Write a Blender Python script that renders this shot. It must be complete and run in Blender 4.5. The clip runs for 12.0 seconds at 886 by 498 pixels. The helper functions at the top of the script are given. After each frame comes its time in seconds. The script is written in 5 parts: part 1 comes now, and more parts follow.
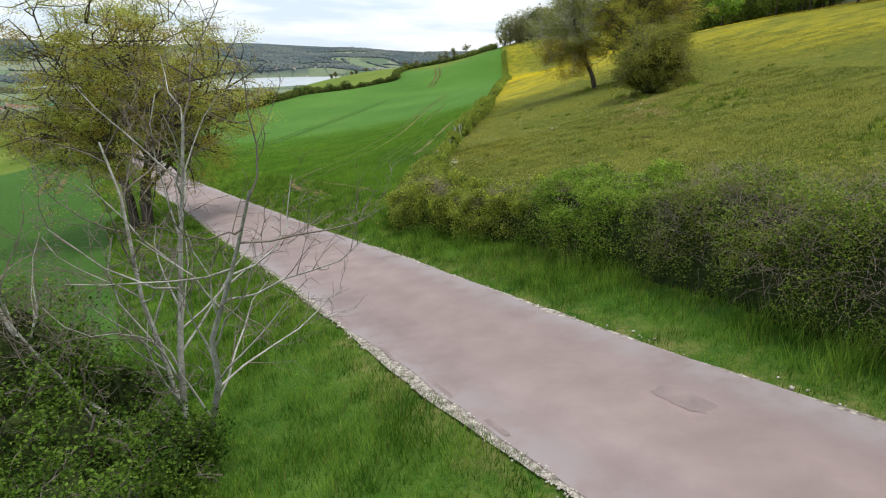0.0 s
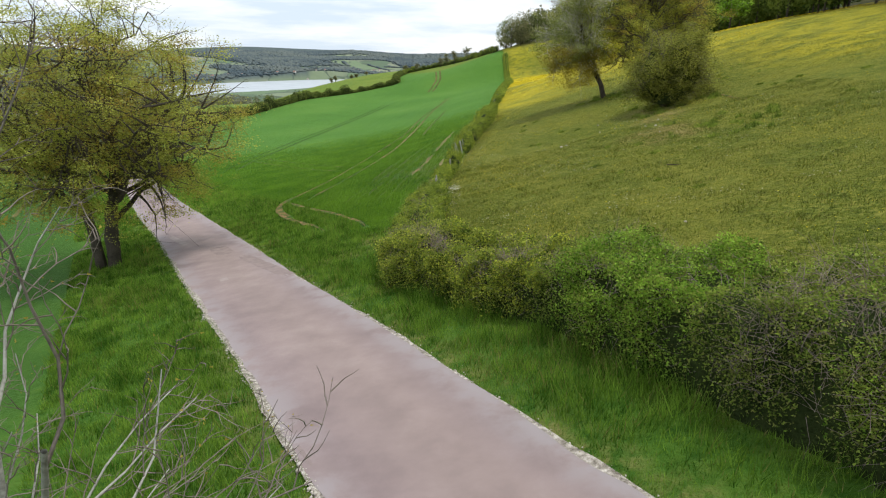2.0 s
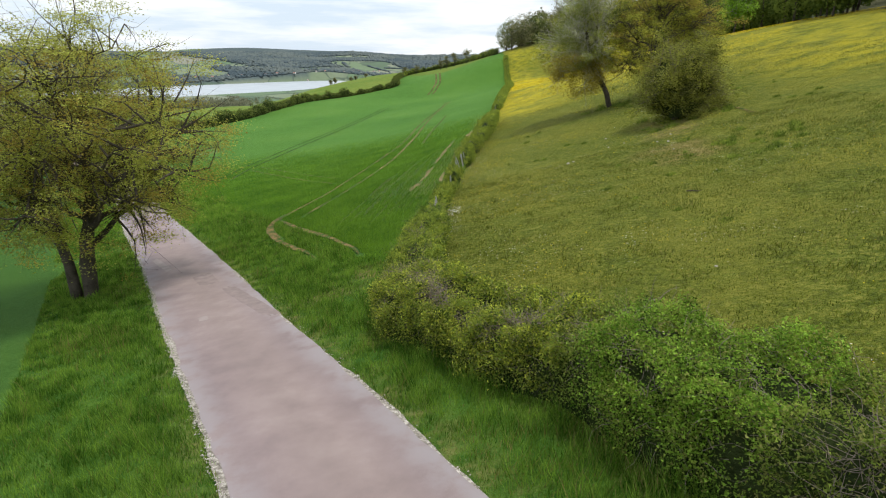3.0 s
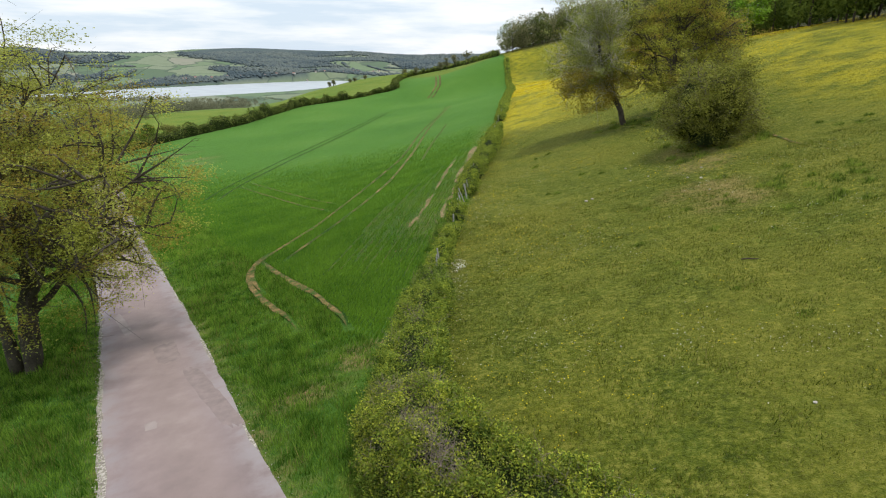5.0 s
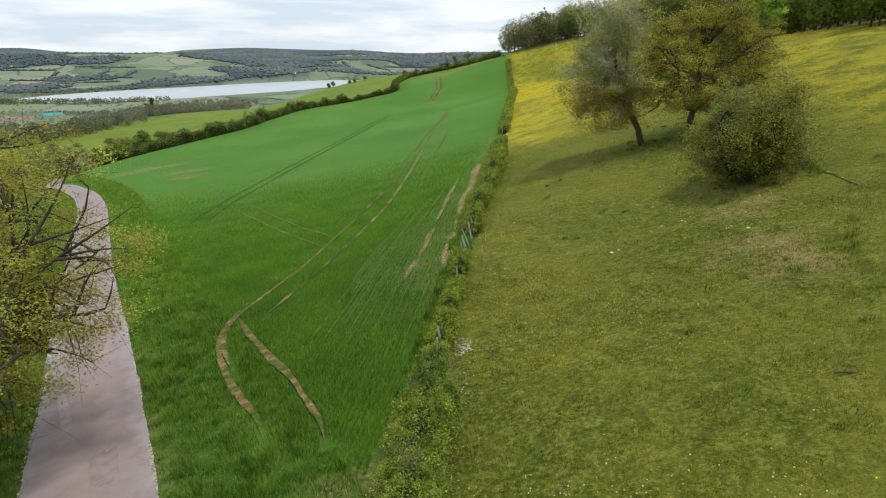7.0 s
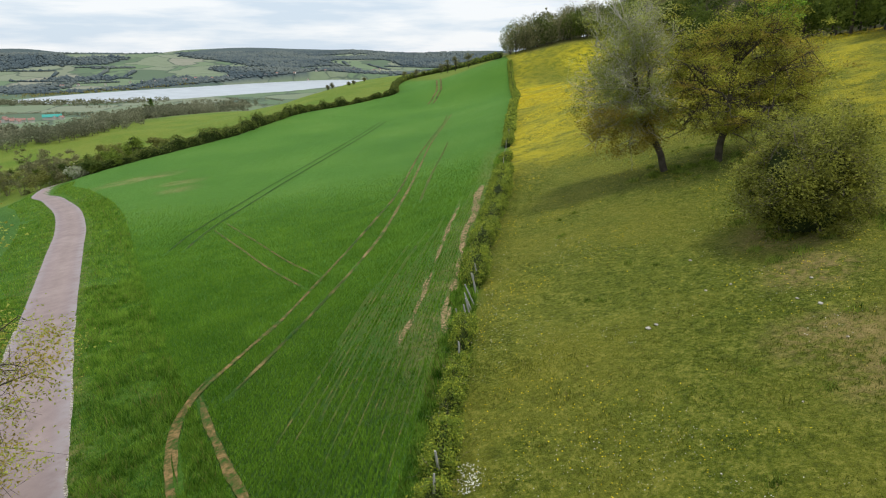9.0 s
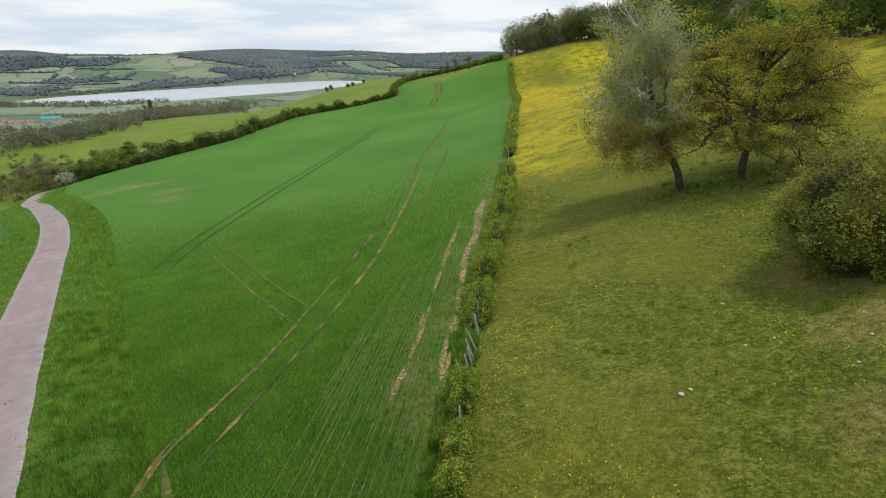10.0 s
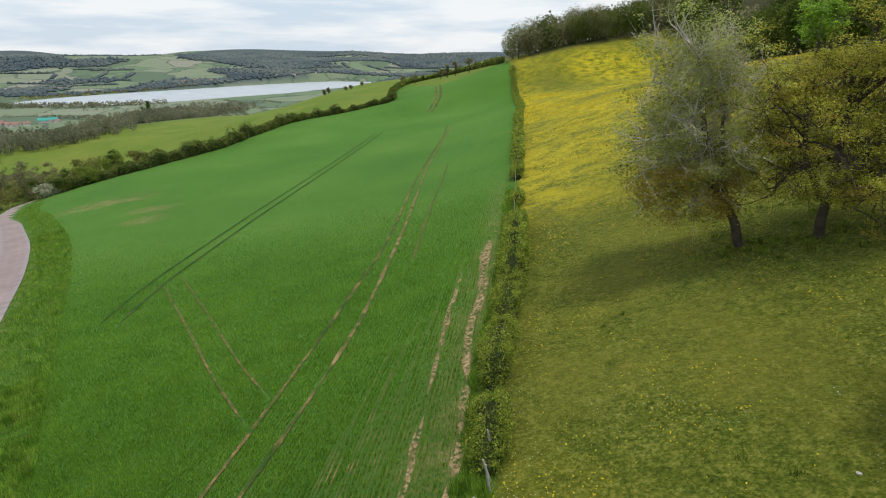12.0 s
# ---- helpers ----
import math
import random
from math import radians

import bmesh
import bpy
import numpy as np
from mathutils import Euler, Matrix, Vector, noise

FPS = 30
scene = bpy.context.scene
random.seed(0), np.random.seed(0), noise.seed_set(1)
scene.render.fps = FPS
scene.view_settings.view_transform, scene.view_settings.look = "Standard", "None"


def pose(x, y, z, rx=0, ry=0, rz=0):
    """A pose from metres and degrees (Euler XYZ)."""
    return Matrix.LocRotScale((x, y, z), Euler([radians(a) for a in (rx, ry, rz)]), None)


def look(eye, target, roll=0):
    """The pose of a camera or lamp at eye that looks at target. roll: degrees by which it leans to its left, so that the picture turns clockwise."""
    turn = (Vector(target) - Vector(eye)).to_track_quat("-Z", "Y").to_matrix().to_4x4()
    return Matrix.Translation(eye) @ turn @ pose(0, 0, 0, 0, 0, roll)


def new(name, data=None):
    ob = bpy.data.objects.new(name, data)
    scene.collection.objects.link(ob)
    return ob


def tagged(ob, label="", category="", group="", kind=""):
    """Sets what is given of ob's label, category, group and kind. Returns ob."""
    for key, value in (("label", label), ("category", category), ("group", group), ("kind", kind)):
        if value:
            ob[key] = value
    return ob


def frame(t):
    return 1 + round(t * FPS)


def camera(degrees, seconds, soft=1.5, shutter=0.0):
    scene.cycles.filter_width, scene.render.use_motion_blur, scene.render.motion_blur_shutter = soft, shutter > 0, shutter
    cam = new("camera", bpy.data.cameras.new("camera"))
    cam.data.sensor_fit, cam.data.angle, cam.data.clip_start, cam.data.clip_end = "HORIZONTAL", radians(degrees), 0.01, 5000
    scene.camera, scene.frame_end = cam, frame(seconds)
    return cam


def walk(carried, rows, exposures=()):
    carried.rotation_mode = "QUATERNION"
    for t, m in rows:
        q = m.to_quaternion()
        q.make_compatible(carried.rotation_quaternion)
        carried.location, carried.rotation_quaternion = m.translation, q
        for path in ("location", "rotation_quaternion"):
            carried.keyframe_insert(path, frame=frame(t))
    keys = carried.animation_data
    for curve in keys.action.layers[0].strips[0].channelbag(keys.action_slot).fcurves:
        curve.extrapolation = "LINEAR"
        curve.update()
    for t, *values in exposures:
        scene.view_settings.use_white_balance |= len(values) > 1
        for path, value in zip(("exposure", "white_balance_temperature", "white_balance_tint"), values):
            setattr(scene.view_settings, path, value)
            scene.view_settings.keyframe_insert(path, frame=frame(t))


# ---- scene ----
cam = camera(73.0, 12.0, 1.1)
PATH = [
    (0, (1.264, -0.887, 10.141), (1.269, 1.016, 9.526), 1.1),
    (0.5, (1.288, 0.02, 10.155), (1.291, 1.924, 9.542), 1.0),
    (1, (1.338, 1.037, 10.242), (1.34, 2.941, 9.63), 0.8),
    (1.5, (1.34, 2.136, 10.57), (1.341, 4.04, 9.959), 0.7),
    (2, (1.354, 3.311, 10.884), (1.352, 5.216, 10.274), 0.6),
    (2.5, (1.34, 4.548, 11.22), (1.339, 6.453, 10.612), 0.7),
    (3, (1.332, 5.851, 11.533), (1.33, 7.757, 10.926), 0.6),
    (5, (1.199, 11.013, 12.918), (1.196, 12.919, 12.309), 0.4),
    (5.5, (1.185, 12.43, 13.322), (1.18, 14.335, 12.712), 0.2),
    (6, (1.18, 13.817, 13.683), (1.173, 15.722, 13.072), 0.2),
    (6.5, (1.191, 15.258, 14.04), (1.183, 17.162, 13.428), 0.0),
    (7, (1.187, 16.653, 14.37), (1.178, 18.557, 13.756), -0.0),
    (9, (1.234, 22.719, 15.666), (1.222, 24.622, 15.049), -0.2),
    (9.5, (1.267, 24.593, 15.982), (1.254, 26.496, 15.366), -0.3),
    (10, (1.301, 26.655, 16.293), (1.288, 28.558, 15.678), -0.3),
    (10.5, (1.261, 28.798, 16.622), (1.248, 30.701, 16.008), -0.3),
    (11, (1.342, 31.14, 16.907), (1.329, 33.044, 16.294), -0.3),
    (11.5, (1.385, 33.691, 17.161), (1.371, 35.595, 16.549), -0.3),
    (12, (1.357, 36.203, 17.546), (1.344, 38.106, 16.932), -0.3),
]
walk(cam, [(t, look(eye, target, roll)) for t, eye, target, roll in PATH], [(0, 0.15), (3, 0.11), (6, 0.02), (9, -0.06), (12, -0.13)])

# ---- light ----
world = bpy.data.worlds.new("world")
scene.world = world
world.use_nodes = True
SUN_AZ, SUN_EL = radians(112), radians(75)     # azimuth from +y towards +x


def build_sky():
    nt = world.node_tree
    nt.nodes.clear()
    out = nt.nodes.new("ShaderNodeOutputWorld")
    bg = nt.nodes.new("ShaderNodeBackground")
    sky = nt.nodes.new("ShaderNodeTexSky")
    sky.sky_type, sky.sun_disc = "NISHITA", False
    sky.sun_elevation, sky.sun_rotation = SUN_EL, SUN_AZ
    tc = nt.nodes.new("ShaderNodeTexCoord")
    mp = nt.nodes.new("ShaderNodeMapping")
    mp.inputs["Scale"].default_value = (3.6, 3.6, 26.0)
    n1 = nt.nodes.new("ShaderNodeTexNoise")
    n1.inputs["Scale"].default_value, n1.inputs["Detail"].default_value, n1.inputs["Roughness"].default_value = 1.3, 7.0, 0.55
    ramp = nt.nodes.new("ShaderNodeValToRGB")
    ramp.color_ramp.elements[0].position, ramp.color_ramp.elements[0].color = 0.40, (0, 0, 0, 1)
    ramp.color_ramp.elements[1].position, ramp.color_ramp.elements[1].color = 0.60, (1, 1, 1, 1)
    cloud = nt.nodes.new("ShaderNodeMix")
    cloud.data_type = "RGBA"
    cloud.inputs[6].default_value, cloud.inputs[7].default_value = (6.1, 7.1, 8.2, 1), (8.75, 9.0, 9.25, 1)
    mix = nt.nodes.new("ShaderNodeMix")
    mix.data_type = "RGBA"
    mix.inputs[0].default_value = 0.88
    nt.links.new(tc.outputs["Generated"], mp.inputs["Vector"])
    nt.links.new(mp.outputs[0], n1.inputs["Vector"])
    nt.links.new(n1.outputs["Fac"], ramp.inputs[0])
    nt.links.new(ramp.outputs[0], cloud.inputs[0])
    nt.links.new(sky.outputs[0], mix.inputs[6])
    nt.links.new(cloud.outputs[2], mix.inputs[7])
    nt.links.new(mix.outputs[2], bg.inputs["Color"])
    bg.inputs["Strength"].default_value = 0.118
    nt.links.new(bg.outputs[0], out.inputs["Surface"])


build_sky()
sun_data = bpy.data.lights.new("sun", "SUN")
sun_data.energy, sun_data.angle, sun_data.color = 2.6, radians(7), (1.0, 0.95, 0.87)
sun = new("sun", sun_data)
sun.matrix_world = look((0, 0, 200), (-math.sin(SUN_AZ) * math.cos(SUN_EL), -math.cos(SUN_AZ) * math.cos(SUN_EL), 200 - math.sin(SUN_EL)))


# ---- materials ----
def nodes_of(name):
    m = bpy.data.materials.new(name)
    m.use_nodes = True
    return m, m.node_tree, m.node_tree.nodes["Principled BSDF"]


def noise_node(nt, scale, detail=4.0, rough=0.55, coord="Object", stretch=None):
    tc = nt.nodes.new("ShaderNodeTexCoord")
    n = nt.nodes.new("ShaderNodeTexNoise")
    n.inputs["Scale"].default_value, n.inputs["Detail"].default_value, n.inputs["Roughness"].default_value = scale, detail, rough
    if stretch:
        mp = nt.nodes.new("ShaderNodeMapping")
        mp.inputs["Scale"].default_value = stretch
        nt.links.new(tc.outputs[coord], mp.inputs["Vector"])
        nt.links.new(mp.outputs[0], n.inputs["Vector"])
    else:
        nt.links.new(tc.outputs[coord], n.inputs["Vector"])
    return n.outputs["Fac"]


def ramp_node(nt, fac, stops):
    r = nt.nodes.new("ShaderNodeValToRGB")
    e = r.color_ramp.elements
    while len(e) < len(stops):
        e.new(0.5)
    for el, (p, c) in zip(e, stops):
        el.position, el.color = p, (*c, 1)
    nt.links.new(fac, r.inputs[0])
    return r.outputs[0]


def mix_node(nt, fac, a, b, kind="MIX"):
    m = nt.nodes.new("ShaderNodeMix")
    m.data_type, m.blend_type = "RGBA", kind
    for sock, v in ((0, fac), (6, a), (7, b)):
        if isinstance(v, (int, float)):
            m.inputs[sock].default_value = v
        elif isinstance(v, tuple):
            m.inputs[sock].default_value = (*v, 1)
        else:
            nt.links.new(v, m.inputs[sock])
    return m.outputs[2]


def math_node(nt, op, a, b=0.5):
    m = nt.nodes.new("ShaderNodeMath")
    m.operation, m.use_clamp = op, False
    for sock, v in ((0, a), (1, b)):
        if isinstance(v, (int, float)):
            m.inputs[sock].default_value = v
        else:
            nt.links.new(v, m.inputs[sock])
    return m.outputs[0]


def step_node(nt, fac, lo, hi):
    m = nt.nodes.new("ShaderNodeMapRange")
    m.interpolation_type = "SMOOTHSTEP"
    nt.links.new(fac, m.inputs[0])
    m.inputs[1].default_value, m.inputs[2].default_value = lo, hi
    return m.outputs[0]


def bump_node(nt, bsdf, height, strength, dist):
    b = nt.nodes.new("ShaderNodeBump")
    b.inputs["Strength"].default_value, b.inputs["Distance"].default_value = strength, dist
    nt.links.new(height, b.inputs["Height"])
    nt.links.new(b.outputs[0], bsdf.inputs["Normal"])


def plain(name, stops, scale, rough=0.9, fine=40.0, bump=0.4, dist=0.02):
    """A surface whose colour wanders over stops at two scales, with fine relief."""
    m, nt, bsdf = nodes_of(name)
    a, b = noise_node(nt, scale), noise_node(nt, fine, 3.0)
    fac = math_node(nt, "ADD", math_node(nt, "MULTIPLY", a, 0.65), math_node(nt, "MULTIPLY", b, 0.35))
    nt.links.new(ramp_node(nt, fac, stops), bsdf.inputs["Base Color"])
    bsdf.inputs["Roughness"].default_value = rough
    bsdf.inputs["Specular IOR Level"].default_value = 0.12
    bump_node(nt, bsdf, b, bump, dist)
    return m


def leafy(name, dark, light, scale=0.6, through_light=0.45, gloss=0.5, patchy=1.9, shine=0.10):
    """Leaves: each one a little different, with light coming through."""
    m, nt, bsdf = nodes_of(name)
    geo = nt.nodes.new("ShaderNodeNewGeometry")
    n = noise_node(nt, scale, 3.0)
    fac = math_node(nt, "ADD", math_node(nt, "MULTIPLY", geo.outputs["Random Per Island"], 0.55), math_node(nt, "SUBTRACT", math_node(nt, "MULTIPLY", n, patchy), patchy * 0.5 - 0.21))
    fac = step_node(nt, fac, 0.0, 1.0)
    col = mix_node(nt, fac, dark, light)
    nt.links.new(col, bsdf.inputs["Base Color"])
    bsdf.inputs["Roughness"].default_value = gloss
    bsdf.inputs["Specular IOR Level"].default_value = shine
    tr = nt.nodes.new("ShaderNodeBsdfTranslucent")
    nt.links.new(col, tr.inputs["Color"])
    mx = nt.nodes.new("ShaderNodeMixShader")
    mx.inputs[0].default_value = through_light
    nt.links.new(bsdf.outputs[0], mx.inputs[1])
    nt.links.new(tr.outputs[0], mx.inputs[2])
    nt.links.new(mx.outputs[0], nt.nodes["Material Output"].inputs["Surface"])
    return m


def ground_material():
    m, nt, bsdf = nodes_of("ground")

    def att(name):
        a = nt.nodes.new("ShaderNodeAttribute")
        a.attribute_name = name
        return a.outputs["Fac"]

    wide, mid, fine, grain = noise_node(nt, 0.035), noise_node(nt, 0.35, 5.0), noise_node(nt, 3.0, 5.0, 0.65), noise_node(nt, 22.0, 3.0, 0.7)
    both = math_node(nt, "ADD", math_node(nt, "MULTIPLY", mid, 0.4), math_node(nt, "MULTIPLY", fine, 0.6))
    # rough grass of the verges
    verge = ramp_node(nt, both, [(0.34, (0.026, 0.078, 0.008)), (0.5, (0.060, 0.132, 0.015)), (0.68, (0.105, 0.166, 0.028))])
    # grazed meadow
    sward = math_node(nt, "ADD", math_node(nt, "ADD", math_node(nt, "MULTIPLY", noise_node(nt, 0.7, 5.0, 0.72), 0.16), math_node(nt, "MULTIPLY", noise_node(nt, 7.0, 3.0, 0.75), 0.50)), math_node(nt, "MULTIPLY", noise_node(nt, 2.4, 4.0, 0.7), 0.34))
    mead = ramp_node(nt, sward, [(0.40, (0.022, 0.041, 0.003)), (0.5, (0.078, 0.103, 0.009)), (0.60, (0.196, 0.198, 0.036))])
    mead = mix_node(nt, math_node(nt, "MULTIPLY", step_node(nt, noise_node(nt, 0.12, 4.0, 0.6), 0.40, 0.64), 0.4), mead, (0.175, 0.168, 0.024))
    mead = mix_node(nt, math_node(nt, "MULTIPLY", step_node(nt, noise_node(nt, 0.5, 5.0, 0.7), 0.55, 0.70), 0.25), mead, (0.075, 0.120, 0.014))
    flower = math_node(nt, "MULTIPLY", att("yellow"), step_node(nt, math_node(nt, "ADD", math_node(nt, "MULTIPLY", mid, 0.5), math_node(nt, "MULTIPLY", fine, 0.5)), 0.40, 0.58))
    mead = mix_node(nt, flower, mead, (0.42, 0.355, 0.016))
    # young corn
    crop = ramp_node(nt, math_node(nt, "ADD", math_node(nt, "MULTIPLY", wide, 0.5), math_node(nt, "MULTIPLY", fine, 0.5)), [(0.33, (0.038, 0.104, 0.011)), (0.52, (0.067, 0.152, 0.019)), (0.7, (0.110, 0.192, 0.033))])
    strip = ramp_node(nt, math_node(nt, "ADD", math_node(nt, "MULTIPLY", wide, 0.6), math_node(nt, "MULTIPLY", mid, 0.4)), [(0.35, (0.085, 0.14, 0.016)), (0.6, (0.15, 0.18, 0.03))])
    # valley: a patchwork of fields parted by hedgerows, haze mixed into their colours
    tc = nt.nodes.new("ShaderNodeTexCoord")
    mp = nt.nodes.new("ShaderNodeMapping")
    mp.inputs["Rotation"].default_value, mp.inputs["Scale"].default_value = (0, 0, 0.4), (1.0, 0.55, 1.0)
    warp = nt.nodes.new("ShaderNodeVectorMath")
    warp.operation = "MULTIPLY_ADD"
    drift = nt.nodes.new("ShaderNodeTexNoise")
    drift.inputs["Scale"].default_value, drift.inputs["Detail"].default_value = 0.006, 2.0
    nt.links.new(tc.outputs["Object"], drift.inputs["Vector"])
    nt.links.new(drift.outputs["Color"], warp.inputs[0])
    warp.inputs[1].default_value = (190, 190, 0)
    nt.links.new(tc.outputs["Object"], warp.inputs[2])
    nt.links.new(warp.outputs[0], mp.inputs["Vector"])
    cells = []
    for feature in ("F1", "DISTANCE_TO_EDGE"):
        vor = nt.nodes.new("ShaderNodeTexVoronoi")
        vor.feature = feature
        vor.inputs["Scale"].default_value = 0.0066
        nt.links.new(mp.outputs[0], vor.inputs["Vector"])
        cells.append(vor)
    sep = nt.nodes.new("ShaderNodeSeparateColor")
    nt.links.new(cells[0].outputs["Color"], sep.inputs[0])
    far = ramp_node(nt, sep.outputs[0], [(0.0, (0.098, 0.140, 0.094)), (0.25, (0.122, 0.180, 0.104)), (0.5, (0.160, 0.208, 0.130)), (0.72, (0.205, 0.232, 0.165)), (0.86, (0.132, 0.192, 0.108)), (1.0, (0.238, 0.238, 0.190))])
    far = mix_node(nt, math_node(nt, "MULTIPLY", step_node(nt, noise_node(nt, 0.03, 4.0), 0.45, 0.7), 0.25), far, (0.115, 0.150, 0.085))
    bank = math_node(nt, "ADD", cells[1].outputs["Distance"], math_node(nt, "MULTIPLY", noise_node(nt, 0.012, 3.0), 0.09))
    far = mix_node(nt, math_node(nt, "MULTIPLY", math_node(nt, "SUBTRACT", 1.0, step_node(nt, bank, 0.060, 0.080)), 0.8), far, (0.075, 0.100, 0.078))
    # shade between corn blades put into the soil colour, weaker left of the lane
    crop = mix_node(nt, att("shaded_bed"), crop, ramp_node(nt, both, [(0.4, (0.012, 0.036, 0.004)), (0.6, (0.030, 0.060, 0.009))]))
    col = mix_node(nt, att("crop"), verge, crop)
    col = mix_node(nt, att("meadow"), col, mead)
    col = mix_node(nt, att("pale"), col, strip)
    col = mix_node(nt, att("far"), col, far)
    # woodland floor; the distant one has haze put into its blue-grey tones
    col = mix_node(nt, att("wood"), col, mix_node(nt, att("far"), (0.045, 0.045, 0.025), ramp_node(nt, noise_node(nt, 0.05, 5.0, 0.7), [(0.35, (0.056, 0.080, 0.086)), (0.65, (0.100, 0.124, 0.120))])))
    soil = ramp_node(nt, both, [(0.35, (0.16, 0.10, 0.05)), (0.65, (0.34, 0.23, 0.12))])
    dry = math_node(nt, "MULTIPLY", att("soil"), step_node(nt, both, 0.38, 0.60))
    col = mix_node(nt, dry, col, soil)
    nt.links.new(col, bsdf.inputs["Base Color"])
    bsdf.inputs["Roughness"].default_value = 0.95
    bsdf.inputs["Specular IOR Level"].default_value = 0.05
    near = math_node(nt, "SUBTRACT", 1.0, att("far"))
    nt.links.new(math_node(nt, "MULTIPLY", near, math_node(nt, "ADD", math_node(nt, "MULTIPLY", att("crop"), 0.12), math_node(nt, "ADD", math_node(nt, "MULTIPLY", att("meadow"), 0.08), 0.14))), bsdf.inputs["Sheen Weight"])
    bsdf.inputs["Sheen Roughness"].default_value = 0.32
    nt.links.new(mix_node(nt, att("meadow"), (0.40, 0.85, 0.30), (0.80, 0.80, 0.30)), bsdf.inputs["Sheen Tint"])
    bump_node(nt, bsdf, math_node(nt, "ADD", fine, math_node(nt, "MULTIPLY", grain, 0.5)), 0.9, 0.12)
    return m


def road_material():
    m, nt, bsdf = nodes_of("asphalt")
    wide, mid = noise_node(nt, 0.22, 3.0), noise_node(nt, 1.1, 5.0, 0.6)
    grain = noise_node(nt, 90.0, 3.0, 0.8)
    fac = math_node(nt, "ADD", math_node(nt, "MULTIPLY", wide, 0.35), math_node(nt, "ADD", math_node(nt, "MULTIPLY", mid, 0.4), math_node(nt, "MULTIPLY", grain, 0.25)))
    col = ramp_node(nt, fac, [(0.36, (0.195, 0.150, 0.144)), (0.52, (0.252, 0.196, 0.186)), (0.68, (0.315, 0.256, 0.240))])
    a = nt.nodes.new("ShaderNodeAttribute")
    a.attribute_name = "side"
    edge = math_node(nt, "MULTIPLY", a.outputs["Fac"], step_node(nt, mid, 0.35, 0.6))
    col = mix_node(nt, edge, col, (0.262, 0.228, 0.226))
    w = nt.nodes.new("ShaderNodeAttribute")
    w.attribute_name = "across"
    drift = math_node(nt, "ADD", w.outputs["Fac"], math_node(nt, "MULTIPLY", math_node(nt, "SUBTRACT", mid, 0.5), 0.16))
    lane = ramp_node(nt, drift, [(0.02, (0.53, 0.53, 0.55)), (0.16, (0.47, 0.46, 0.48)), (0.34, (0.51, 0.50, 0.50)), (0.5, (0.49, 0.48, 0.47)), (0.66, (0.53, 0.52, 0.51)), (0.84, (0.48, 0.475, 0.49)), (0.98, (0.53, 0.54, 0.56))])
    col = mix_node(nt, 0.8, col, lane, "OVERLAY")
    nt.links.new(col, bsdf.inputs["Base Color"])
    bsdf.inputs["Roughness"].default_value = 0.85
    bump_node(nt, bsdf, grain, 0.5, 0.008)
    return m


M_GROUND, M_ROAD = ground_material(), road_material()
M_BARK = plain("oak_bark", [(0.3, (0.035, 0.030, 0.022)), (0.7, (0.13, 0.11, 0.085))], 2.0, 0.95, 18, 0.9, 0.05)
M_GREYBARK = plain("grey_bark", [(0.3, (0.30, 0.275, 0.235)), (0.7, (0.60, 0.57, 0.50))], 2.0, 0.9, 18, 0.6, 0.02)
M_PALEBARK = plain("pale_bark", [(0.32, (0.16, 0.15, 0.125)), (0.5, (0.36, 0.35, 0.31)), (0.66, (0.56, 0.55, 0.50))], 3.0, 0.85, 22, 0.5, 0.01)
M_TWIG = plain("twig", [(0.3, (0.075, 0.060, 0.048)), (0.7, (0.28, 0.24, 0.205))], 3.0, 0.9, 20, 0.4, 0.01)
M_HEDGETWIG = plain("hedge_twig", [(0.3, (0.11, 0.085, 0.068)), (0.7, (0.38, 0.31, 0.265))], 3.0, 0.9, 20, 0.4, 0.01)
# near-black cores: the shade of hedge and bush hollows put into the colour
M_SHADEDCORE = plain("shaded_inside", [(0.3, (0.014, 0.024, 0.006)), (0.7, (0.048, 0.066, 0.018))], 2.5, 1.0, 14, 1.0, 0.12)
M_OAKLEAF = leafy("oak_leaf", (0.25, 0.275, 0.040), (0.58, 0.60, 0.130), 0.45, 0.6)
M_OAKLOW = leafy("oak_leaf_russet", (0.24, 0.18, 0.032), (0.50, 0.41, 0.085), 0.5, 0.55)
M_PALELEAF = leafy("pale_leaf", (0.20, 0.235, 0.055), (0.52, 0.56, 0.18), 0.5, 0.5)
M_OLIVE = leafy("olive_leaf", (0.130, 0.140, 0.016), (0.54, 0.545, 0.085), 0.9, 0.58)
M_BUSH = leafy("dark_leaf", (0.018, 0.050, 0.006), (0.19, 0.31, 0.042), 1.6)
M_HEDGE = leafy("hedge_leaf", (0.036, 0.076, 0.010), (0.34, 0.44, 0.070), 2.0, 0.5)
M_FRESH = leafy("fresh_leaf", (0.10, 0.21, 0.018), (0.38, 0.58, 0.075), 2.6, 0.5)
M_YELLOW = leafy("yellow_green_leaf", (0.12, 0.16, 0.016), (0.62, 0.66, 0.085), 1.6, 0.5)
M_THORN = leafy("thorn_leaf", (0.085, 0.095, 0.024), (0.38, 0.39, 0.11), 2.4, 0.5)
M_WOOD = leafy("wood_leaf", (0.034, 0.064, 0.012), (0.175, 0.225, 0.040), 0.10, 0.45, 0.8)
M_WOODGREY = leafy("wood_leaf_bare", (0.11, 0.115, 0.055), (0.32, 0.31, 0.15), 0.12, 0.4, 0.8)
M_BUSHOLIVE = leafy("bush_olive_leaf", (0.060, 0.074, 0.011), (0.44, 0.45, 0.085), 1.1, 0.5)
M_DARKHEDGE = leafy("dark_hedge_leaf", (0.038, 0.066, 0.012), (0.17, 0.22, 0.040), 0.25, 0.4)
